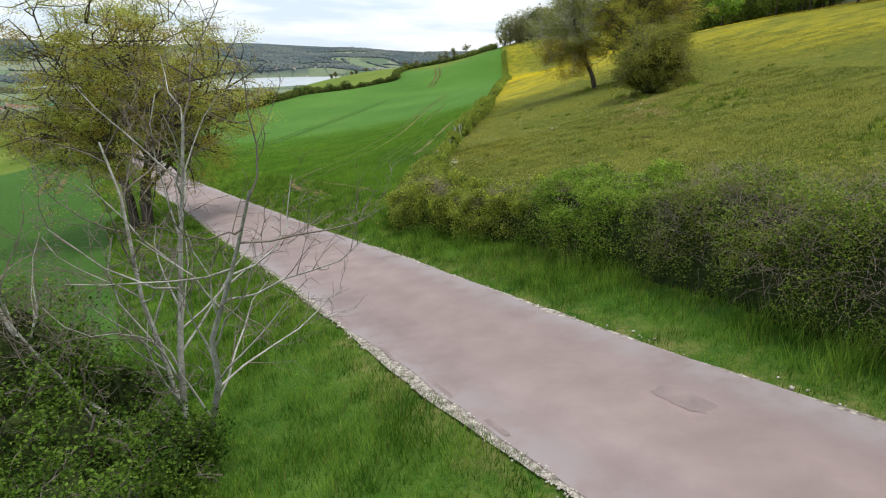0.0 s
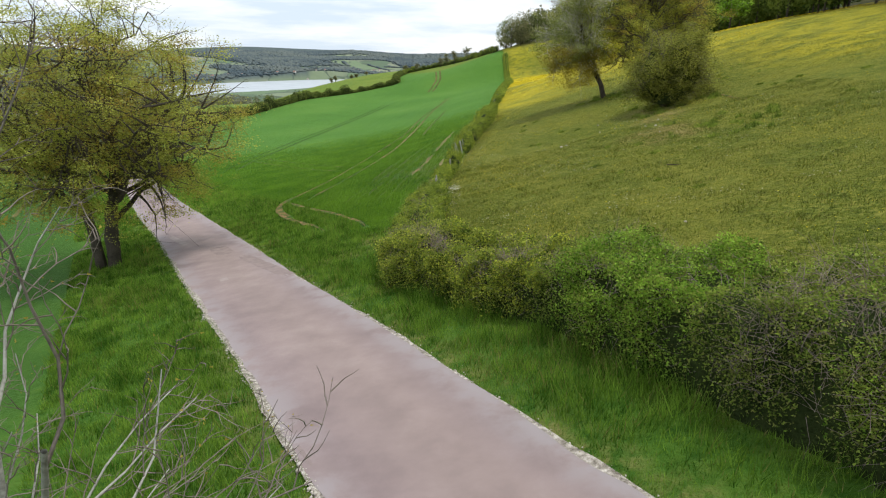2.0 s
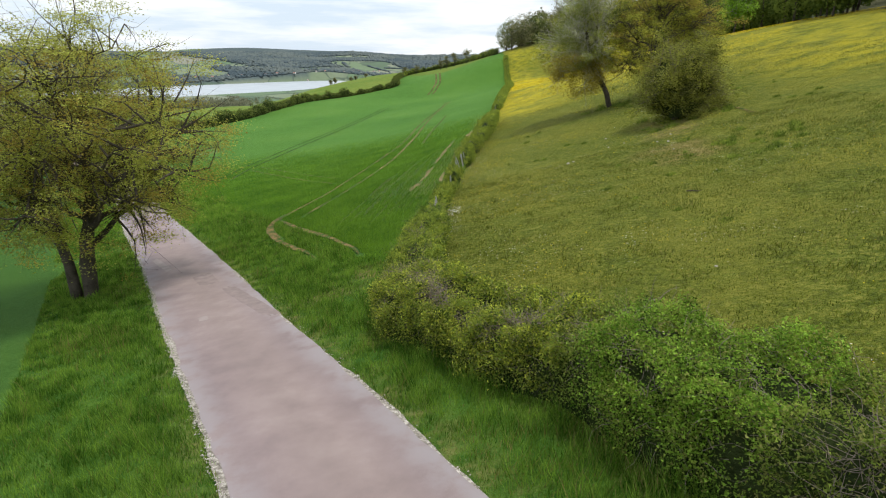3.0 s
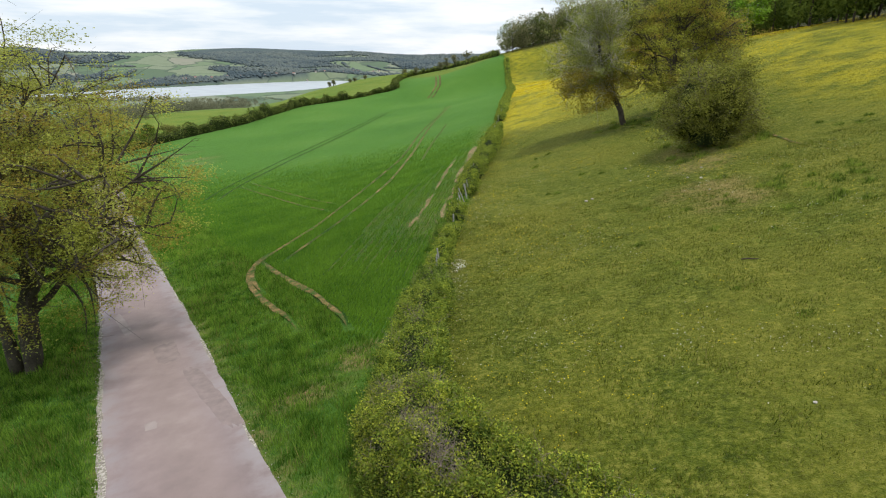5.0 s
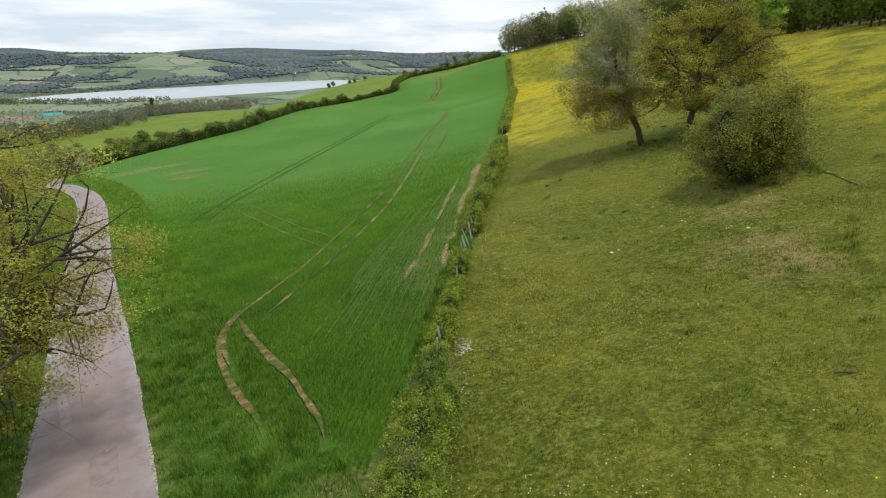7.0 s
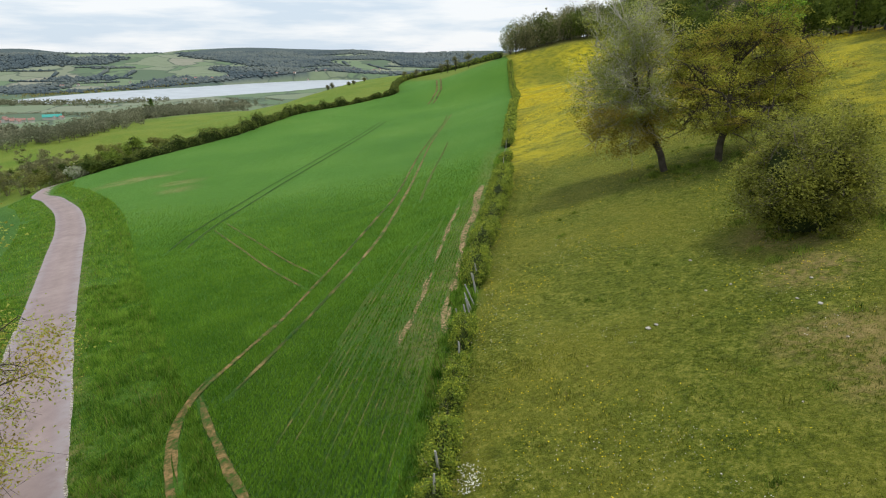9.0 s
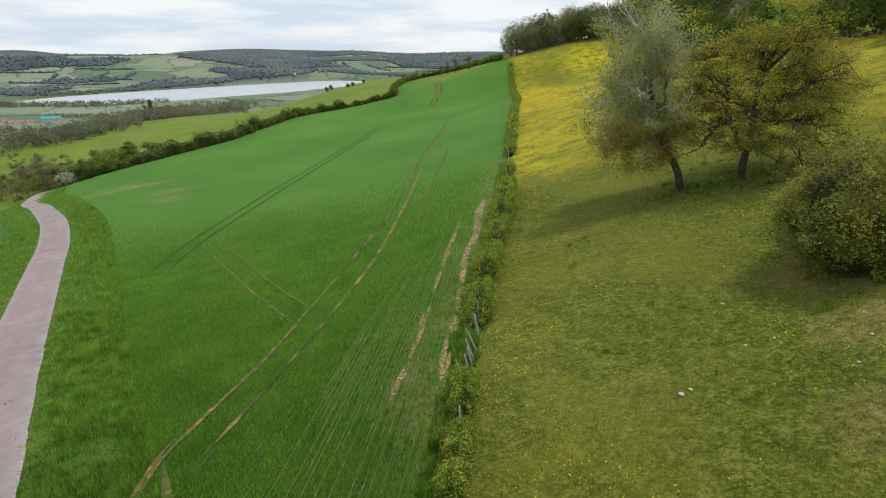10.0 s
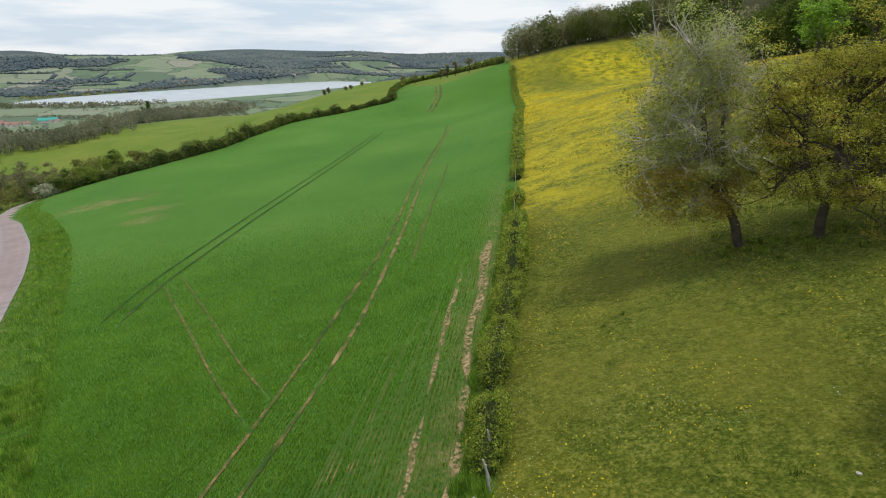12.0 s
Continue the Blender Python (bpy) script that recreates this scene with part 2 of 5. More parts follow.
# far hills' woods: aerial haze put into the blue-grey leaf colours
M_HAZEDWOOD = leafy("hazed_far_wood", (0.062, 0.086, 0.098), (0.128, 0.150, 0.138), 0.003, 0.0, 0.9, 2.4)
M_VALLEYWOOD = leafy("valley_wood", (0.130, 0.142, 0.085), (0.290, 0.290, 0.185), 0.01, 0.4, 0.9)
M_GRASS = leafy("grass_blade", (0.028, 0.098, 0.007), (0.265, 0.425, 0.055), 1.6, 0.5)
M_VERGE = leafy("pale_grass_blade", (0.065, 0.170, 0.012), (0.32, 0.49, 0.065), 1.2, 0.5)
M_DRYGRASS = leafy("dry_grass", (0.14, 0.15, 0.03), (0.32, 0.28, 0.10), 0.8, 0.3)
M_SHORT = leafy("meadow_blade", (0.040, 0.068, 0.004), (0.215, 0.232, 0.028), 1.5, 0.45, 0.42, 1.3, 0.3)
M_CORN = leafy("corn_blade", (0.066, 0.182, 0.011), (0.255, 0.435, 0.040), 0.3, 0.42, 0.38, 0.9, 0.5)
M_PETAL = leafy("yellow_petal", (0.55, 0.42, 0.01), (0.75, 0.62, 0.03), 0.5, 0.2)
M_WHITE = leafy("white_petal", (0.55, 0.55, 0.45), (0.80, 0.80, 0.74), 0.5, 0.2)
M_BLOSSOM = leafy("blossom", (0.16, 0.22, 0.06), (0.62, 0.62, 0.50), 0.9)
M_GRAVEL = plain("gravel", [(0.36, (0.12, 0.105, 0.085)), (0.5, (0.30, 0.27, 0.23)), (0.64, (0.62, 0.58, 0.52))], 9.0, 0.95, 50, 0.9, 0.03)
M_STRIPE = plain("thin_corn", [(0.38, (0.040, 0.100, 0.012)), (0.54, (0.090, 0.110, 0.024)), (0.7, (0.22, 0.170, 0.07))], 1.1, 0.95, 8, 0.8, 0.04)
M_STONE = plain("limestone", [(0.3, (0.28, 0.25, 0.21)), (0.7, (0.58, 0.55, 0.49))], 6.0, 0.9, 40, 0.5, 0.01)
M_POST = plain("weathered_post", [(0.3, (0.24, 0.23, 0.21)), (0.7, (0.52, 0.50, 0.47))], 4.0, 0.9, 30, 0.7, 0.01)
M_SOIL = plain("dry_soil", [(0.44, (0.045, 0.095, 0.014)), (0.49, (0.20, 0.145, 0.068)), (0.64, (0.44, 0.32, 0.19))], 4.5, 0.95, 14, 0.8, 0.04)
M_TRACK = plain("trodden_corn", [(0.39, (0.018, 0.062, 0.008)), (0.49, (0.068, 0.080, 0.019)), (0.63, (0.26, 0.180, 0.078))], 0.5, 0.95, 9, 0.8, 0.04)
M_GROOVE = plain("wheel_groove", [(0.36, (0.014, 0.050, 0.007)), (0.52, (0.030, 0.075, 0.012)), (0.74, (0.13, 0.11, 0.045))], 0.7, 0.95, 10, 0.8, 0.04)
M_TRODDEN = plain("trodden_soil", [(0.40, (0.030, 0.085, 0.010)), (0.50, (0.105, 0.092, 0.030)), (0.64, (0.27, 0.175, 0.075))], 1.8, 0.95, 7, 0.8, 0.04)
M_RUT = plain("bare_rut", [(0.41, (0.045, 0.085, 0.012)), (0.51, (0.15, 0.120, 0.046)), (0.66, (0.33, 0.235, 0.120))], 0.9, 0.95, 9, 0.8, 0.04)
M_PATCH = plain("road_patch", [(0.3, (0.185, 0.148, 0.142)), (0.7, (0.30, 0.24, 0.228))], 2.5, 0.9, 60, 0.7, 0.008)
M_LIGHTPATCH = plain("road_patch_light", [(0.3, (0.25, 0.200, 0.19)), (0.7, (0.36, 0.31, 0.29))], 2.0, 0.9, 60, 0.5, 0.006)
M_ROOF = plain("roof_tile", [(0.3, (0.20, 0.115, 0.095)), (0.7, (0.38, 0.235, 0.20))], 0.4, 0.9, 3.0, 0.3, 0.05)
M_TEAL = plain("teal_roof", [(0.3, (0.04, 0.25, 0.22)), (0.7, (0.08, 0.38, 0.33))], 0.3, 0.6, 3.0, 0.2, 0.02)
M_WALL = plain("plaster_wall", [(0.3, (0.45, 0.42, 0.37)), (0.7, (0.66, 0.63, 0.58))], 0.5, 0.9, 3.0, 0.3, 0.03)


def water_material():
    m, nt, bsdf = nodes_of("lake_water")
    n = noise_node(nt, 0.02, 3.0)
    # pale base colour carries the sky's reflection on rippled water
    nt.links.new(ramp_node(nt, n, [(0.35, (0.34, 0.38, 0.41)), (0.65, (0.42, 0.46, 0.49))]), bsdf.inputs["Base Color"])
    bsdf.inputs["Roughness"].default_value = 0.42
    bsdf.inputs["IOR"].default_value = 1.33
    bump_node(nt, bsdf, noise_node(nt, 0.4, 4.0), 0.05, 0.1)
    return m


M_WATER = water_material()


# ---- mesh helpers ----
def mesh_of(name, verts, faces, material, smooth=False):
    """faces: a list of tuples, or an array with one row a face."""
    me = bpy.data.meshes.new(name)
    verts = np.asarray(verts, np.float32).reshape(-1, 3)
    if isinstance(faces, np.ndarray):
        k = faces.shape[1]
        me.vertices.add(len(verts))
        me.vertices.foreach_set("co", verts.ravel())
        me.loops.add(faces.size)
        me.loops.foreach_set("vertex_index", faces.astype(np.int32).ravel())
        me.polygons.add(len(faces))
        me.polygons.foreach_set("loop_start", np.arange(0, faces.size, k, dtype=np.int32))
        me.polygons.foreach_set("loop_total", np.full(len(faces), k, np.int32))
        me.update(calc_edges=True)
    else:
        me.from_pydata(verts.tolist(), [], faces)
    if smooth:
        me.polygons.foreach_set("use_smooth", np.ones(len(me.polygons), bool))
    me.materials.append(material)
    return me


def part(name, me, parent, label=""):
    ob = new(name, me)
    ob.parent = parent
    return tagged(ob, label) if label else ob


def thing(name, at, label, category, group="", kind=""):
    e = new(name)
    e.location = at
    e.empty_display_size = 0.2
    return tagged(e, label, category, group, kind)


def smoothstep(a, b, x):
    t = np.clip((x - a) / (b - a), 0, 1)
    return t * t * (3 - 2 * t)


def spline(points, n):
    """n points evenly spread on a smooth curve through the given ones."""
    p = np.asarray(points, float)
    q = np.vstack([2 * p[0] - p[1], p, 2 * p[-1] - p[-2]])
    out = []
    for i in range(len(p) - 1):
        a, b, c, d = q[i:i + 4]
        t = np.linspace(0, 1, 24, endpoint=False)[:, None]
        out.append(0.5 * (2 * b + (c - a) * t + (2 * a - 5 * b + 4 * c - d) * t**2 + (3 * b - a - 3 * c + d) * t**3))
    out = np.vstack(out + [p[-1:]])
    s = np.r_[0, np.cumsum(np.linalg.norm(np.diff(out, axis=0), axis=1))]
    w = np.linspace(0, s[-1], n)
    return np.stack([np.interp(w, s, out[:, k]) for k in range(p.shape[1])], 1)


def wobble(x, y, scale, seed=0.0):
    """A cheap smooth random field, about -1 to 1."""
    x, y = x / scale + seed * 7.3, y / scale - seed * 3.1
    return (np.sin(x * 1.7 + 1.3 * np.sin(y * 1.1 + seed)) + np.sin(y * 1.9 + 1.7 * np.sin(x * 0.7 + 2 * seed)) + np.sin((x + y) * 1.3 + 2.1 * np.sin(x - y * 0.6))) / 3


# ---- the lie of the land ----
HILL = (2.053, -9.436, 3.949, -13.969, -3.598, 17.44, 31.774, 13.801, -30.093, -24.875, -14.099, 37.091, 33.369, -55.94, 8.2, -14.932, 9.668, -21.446, -104.082, 13.001, 6.209, 10.666, 36.416)
LAKE_Z, LAKE_AT, LAKE_TURN, LAKE_LONG, LAKE_WIDE = -95.0, (-710.0, 2250.0), (0.418, 0.908), 770.0, 258.0


def hill(x, y):
    u, v = np.tanh(np.clip(x, -125, 85) / 130), np.tanh((np.clip(y, -40, 440) - 60) / 260)
    q = 1 / (1 + np.exp(-np.clip((y - 305) / 14, -30, 30)))
    terms = [u**i * v**j for i in range(6) for j in range(6 - i)] + [q, q * u]
    z = sum(k * t for k, t in zip(HILL, terms))
    z = z + 1.5 * np.exp(-(((x + 108) / 22) ** 2) - ((y - 185) / 42) ** 2)
    return z + 0.34 * (np.logaddexp(0, (x - 82) / 8) * 8) - 0.20 * np.clip(-125 - x, 0, 60)


def lake_at(x, y):
    """About 1 on the lake's shore, less on it."""
    dx, dy = x - LAKE_AT[0], y - LAKE_AT[1]
    a, b = dx * LAKE_TURN[0] + dy * LAKE_TURN[1], dx * LAKE_TURN[1] - dy * LAKE_TURN[0]
    return np.cbrt(np.abs(a / LAKE_LONG) ** 3 + np.abs(b / LAKE_WIDE) ** 3) + 0.05 * wobble(x, y, 130, 2)


def valley(x, y):
    k = lake_at(x, y)
    away = np.maximum(k - 1, 0) * 500
    beyond = smoothstep(150, 2100, (y - 2300) * 0.8 - (x + 760) * 0.35 + 350)
    top = 128 + 34 * wobble(x, y, 620, 1) + 14 * wobble(x, y, 230, 3)
    return np.where(k < 1, LAKE_Z - 6 * np.minimum((1 - k) * 4, 1), LAKE_Z + 0.5 + np.minimum(away, 400) * 0.008 + beyond * top)


ROAD = spline([(9.0, -1.5), (6.9, 2.2), (4.4, 6.5), (1.8, 11.0), (-1.55, 17.2), (-7.1, 26.8), (-12.4, 36.1), (-17.4, 44.6), (-26.7, 60.0), (-42.2, 86.9), (-51.6, 103.3), (-62.8, 120.5), (-74.5, 136), (-84.5, 149), (-94.3, 160.3), (-99.5, 168.5), (-105, 179), (-111, 190), (-117, 202), (-126, 225), (-140, 262), (-158, 320)], 420)
ROAD_S = np.r_[0, np.cumsum(np.linalg.norm(np.diff(ROAD, axis=0), axis=1))]
ROAD_WAY = np.gradient(ROAD, axis=0)
ROAD_WAY /= np.linalg.norm(ROAD_WAY, axis=1)[:, None]
ROAD_RIGHT = np.stack([ROAD_WAY[:, 1], -ROAD_WAY[:, 0]], 1)
ROAD_HALF = 1.92


def exact_off_road(x, y):
    """Metres to the right of the road's middle line, and how far along its samples the nearest point lies."""
    near = np.zeros(len(x))
    best = np.full(len(x), 1e12)
    side = np.ones(len(x))
    for i in range(0, len(ROAD) - 3, 3):
        a, b = ROAD[i], ROAD[i + 3]
        ab = b - a
        t = np.clip(((x - a[0]) * ab[0] + (y - a[1]) * ab[1]) / (ab @ ab), 0, 1)
        px, py = x - a[0] - t * ab[0], y - a[1] - t * ab[1]
        d = px * px + py * py
        hit = d < best
        best[hit], near[hit] = d[hit], (i + 3 * t)[hit]
        side[hit] = np.sign(px * ab[1] - py * ab[0])[hit]
    return side * np.sqrt(best), near


LANE_X, LANE_Y = np.arange(-176, 60.1, 0.5), np.arange(-30, 346.1, 0.5)
LANE_OFF = [a.reshape(len(LANE_Y), len(LANE_X)) for a in exact_off_road(*(g.ravel() for g in np.meshgrid(LANE_X, LANE_Y)))]


def off_road(x, y):
    """The same, read off a table."""
    x, y = np.asarray(x, float).ravel(), np.asarray(y, float).ravel()
    u, v = np.clip((x + 176) / 0.5, 0, len(LANE_X) - 1.001), np.clip((y + 30) / 0.5, 0, len(LANE_Y) - 1.001)
    i, j = u.astype(int), v.astype(int)
    u, v = u - i, v - j
    d, near = [(a[j, i] * (1 - u) + a[j, i + 1] * u) * (1 - v) + (a[j + 1, i] * (1 - u) + a[j + 1, i + 1] * u) * v for a in LANE_OFF]
    out = np.hypot(x - np.clip(x, -176, 60), y - np.clip(y, -30, 346))
    return d + np.sign(d) * out, near


ROAD_Z = hill(ROAD[:, 0], ROAD[:, 1]) + 0.02


def ground_z(x, y):
    x, y = np.asarray(x, float), np.asarray(y, float)
    z = hill(x, y)
    away = np.hypot(np.maximum(-170 - x, 0), np.maximum(y - 560, 0))
    w = smoothstep(0, 520, away)
    z = z * (1 - w) + valley(x, y) * w
    close = (np.abs(x) < 170) & (y < 340)
    if close.any():
        d, near = off_road(x[close], y[close])
        k = 1 - smoothstep(1.9, 4.6, np.abs(d))
        level = np.interp(near, np.arange(len(ROAD)), ROAD_Z) + 0.085 * np.clip(d, -4, 4)
        z[close] = z[close] * (1 - k) + level * k
    return z


def gz(x, y):
    return float(ground_z(np.array([x]), np.array([y]))[0])


FENCE = spline([(-1.2, 24.5), (0.1, 31), (0.85, 38), (2.2, 50), (3.4, 60.5), (5.6, 74), (7.3, 87), (9.4, 104.7), (14, 144), (20, 195), (25.5, 237), (30.5, 310), (31.5, 338)], 200)


def fence_x(y):
    return np.interp(y, FENCE[:, 1], FENCE[:, 0])


WOOD_Y, WOOD_X = (-30, 20, 60, 90, 115, 142, 180, 230, 290, 318, 324), (50, 52, 54, 57, 60, 66, 76, 90, 102, 100, 36)


def wood_edge(y):
    return np.interp(y, WOOD_Y, WOOD_X)


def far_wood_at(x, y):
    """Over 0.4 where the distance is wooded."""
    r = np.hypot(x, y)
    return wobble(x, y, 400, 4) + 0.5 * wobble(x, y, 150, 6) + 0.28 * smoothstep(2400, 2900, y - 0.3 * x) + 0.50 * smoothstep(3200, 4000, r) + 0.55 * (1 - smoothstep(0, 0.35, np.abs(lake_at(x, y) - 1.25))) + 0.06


HEDGE_ROW = spline([(-108, 196), (-99, 195), (-92, 200), (-86, 206), (-80, 213), (-71.5, 227), (-66, 260), (-58, 298), (-36, 322), (-25, 331), (-28, 375), (-24, 425), (-9, 440), (14, 415), (29, 345)], 160)


def row_x(y):
    return np.interp(y, HEDGE_ROW[:96, 1], HEDGE_ROW[:96, 0])


def axis(lo, fine_lo, fine_hi, hi, step, grow):
    mid = np.arange(fine_lo, fine_hi + 1e-6, step)
    up, s = [mid[-1]], step
    while up[-1] < hi:
        s = min(s * grow, 36.0)
        up.append(up[-1] + s)
    down, s = [mid[0]], step
    while down[-1] > lo:
        s = min(s * grow, 36.0)
        down.append(down[-1] - s)
    return np.r_[down[:0:-1], mid, up[1:]]


def build_ground():
    xs, ys = axis(-3400, -26, 28, 1500, 0.7, 1.035), axis(-300, -2, 80, 4700, 0.7, 1.035)
    gx, gy = np.meshgrid(xs, ys)
    x, y = gx.ravel(), gy.ravel()
    z = ground_z(x, y)
    d, near = off_road(x, y)
    on = (np.abs(d) < ROAD_HALF - 0.1) & (np.abs(x) < 160)
    z = z - 0.06 * on
    nx, ny = len(xs), len(ys)
    i = (np.arange(ny - 1)[:, None] * nx + np.arange(nx - 1)[None]).ravel()
    me = mesh_of("ground", np.stack([x, y, z], 1), np.stack([i, i + 1, i + nx + 1, i + nx], 1), M_GROUND, True)
    fx = fence_x(y)
    ragged = 0.5 * wobble(x, y, 2.5, 1) + 0.5 * wobble(x, y, 0.8, 4)
    crop = smoothstep(-0.3, 0.5, fx - 1.1 + 0.4 * ragged - x) * smoothstep(5.2, 7.6, d + ragged) * smoothstep(30.5, 32.5, y + 2 * ragged + 0.4 * x) * (y < 440)
    inside = smoothstep(-1, 1, x - np.where(y > 196, row_x(y), -200)) * (y < 345 + 3.0 * np.clip(-x, 0, 26))
    crop *= inside
    left = smoothstep(-0.4, 0.4, -d - 6.4 + ragged) * (y < 185) * smoothstep(12, 17, y + ragged) * (x > -150)
    mead = smoothstep(-0.3, 0.3, x - fx - 0.2) * (y > 22) + smoothstep(3.8, 4.6, d) * (y <= 24) * (x > -1)
    mead = np.clip(mead, 0, 1) * (x < 140)
    band = smoothstep(86, 98, y + 5 * wobble(x, y, 9, 2) + 0.35 * (x - 12)) * (1 - smoothstep(260, 330, y)) + 0.75 * smoothstep(26, 34, x + 4 * wobble(x, y, 14, 4)) * smoothstep(40, 56, y)
    yellow = mead * np.clip(band, 0, 1) * np.clip(0.62 + 0.55 * wobble(x, y, 16, 5), 0.1, 1)
    yellow = np.maximum(yellow, mead * 0.05 * smoothstep(0.3, 0.8, wobble(x, y, 3, 8)))
    pale = (1 - inside) * (y > 190) * (y < 760) * (x < 60) * (x > -420) * (1 - smoothstep(620, 760, y))
    pale = np.clip(pale + (y > 345) * (x > -60) * (x < 30) * (y < 760) * (1 - crop), 0, 1)
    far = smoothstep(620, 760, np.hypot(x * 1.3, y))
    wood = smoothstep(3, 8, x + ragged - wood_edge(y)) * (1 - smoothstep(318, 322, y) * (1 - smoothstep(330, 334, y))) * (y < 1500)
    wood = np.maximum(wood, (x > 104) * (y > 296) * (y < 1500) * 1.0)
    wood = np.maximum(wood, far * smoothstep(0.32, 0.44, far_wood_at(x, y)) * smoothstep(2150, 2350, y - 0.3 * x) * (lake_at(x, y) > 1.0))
    soil = np.zeros(len(x))
    for cx, cy, r in ((-70, 153, 7), (-64, 155.5, 6), (-48, 130.5, 4), (-51.6, 140, 4.5), (-1.6, 30.3, 1.6), (-3.4, 27.8, 1.3), (-4.4, 25.9, 0.9), (14.5, 41.3, 2.4), (16.6, 46.6, 2.2), (14.6, 38.4, 2.0), (18.4, 51.0, 3.0)):
        soil = np.maximum(soil, (1 - smoothstep(0.4, 1.0, np.hypot((x - cx) * 0.8, y - cy) / r)) * (0.55 if cx > 5 else 0.55 if cy > 100 else 1.0))
    soil = np.maximum(soil, crop * smoothstep(-4.2, -1.2, x - fx) * smoothstep(38, 52, y) * (1 - smoothstep(90, 120, y)) * 0.55)
    soil = np.maximum(soil, (1 - smoothstep(0.0, 0.7, np.abs(np.abs(d) - 2.1))) * 0.5 * (y < 150))
    for name, v in (("crop", np.clip(crop + left, 0, 1)), ("meadow", mead), ("yellow", yellow), ("pale", pale), ("far", far), ("shaded_bed", np.maximum(crop * (1 - smoothstep(36, 68, y)), left * 0.55)), ("wood", wood), ("soil", soil)):
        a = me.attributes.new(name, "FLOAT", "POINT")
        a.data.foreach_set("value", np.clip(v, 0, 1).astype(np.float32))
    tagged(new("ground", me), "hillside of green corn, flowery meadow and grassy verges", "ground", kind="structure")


build_ground()


def ribbon(points, half, lift, material, name, wander=0.0, seed=1, side=False, sub=1, taper=0.0):
    """A strip draped over the ground along points, with uneven edges."""
    p = np.asarray(points, float)
    way = np.gradient(p, axis=0)
    way /= np.linalg.norm(way, axis=1)[:, None]
    right = np.stack([way[:, 1], -way[:, 0]], 1)
    s = np.r_[0, np.cumsum(np.linalg.norm(np.diff(p, axis=0), axis=1))]
    cols = np.linspace(-1, 1, 2 * sub + 1)
    verts, tone = [], []
    for c in cols:
        edge = half + (wander * (1 - 0.85 * smoothstep(45, 90, s)) * (wobble(s, s * 0 + c, 0.55, seed) * 0.5 + wobble(s, s * 0 + c, 2.3, seed + 1)) if abs(c) == 1 else 0)
        if taper:
            edge = np.maximum(edge, 0.01) * smoothstep(-0.02, taper, np.minimum(s, s[-1] - s))
        q = p + right * (c * edge)[:, None] if np.ndim(edge) else p + right * (c * edge)
        verts.append(np.c_[q, ground_z(q[:, 0], q[:, 1]) + lift])
        tone.append(np.full(len(q), smoothstep(0.55, 0.95, abs(c))))
    n, k = len(p), len(cols)
    v = np.stack(verts, 1).reshape(-1, 3)
    i = (np.arange(n - 1)[:, None] * k + np.arange(k - 1)[None]).ravel()
    me = mesh_of(name, v, np.stack([i, i + 1, i + k + 1, i + k], 1), material, True)
    if side:
        a = me.attributes.new("side", "FLOAT", "POINT")
        a.data.foreach_set("value", np.stack(tone, 1).ravel().astype(np.float32))
        a = me.attributes.new("across", "FLOAT", "POINT")
        a.data.foreach_set("value", np.tile((cols + 1) / 2, n).astype(np.float32))
    return me


fine_road = np.stack([np.interp(np.arange(0, ROAD_S[-1], 0.25), ROAD_S, ROAD[:, k]) for k in (0, 1)], 1)
tagged(new("road", ribbon(fine_road, ROAD_HALF, 0.03, M_ROAD, "road", 0.10, 1, True, 5)), "narrow worn pinkish-grey asphalt lane", "road", kind="structure")

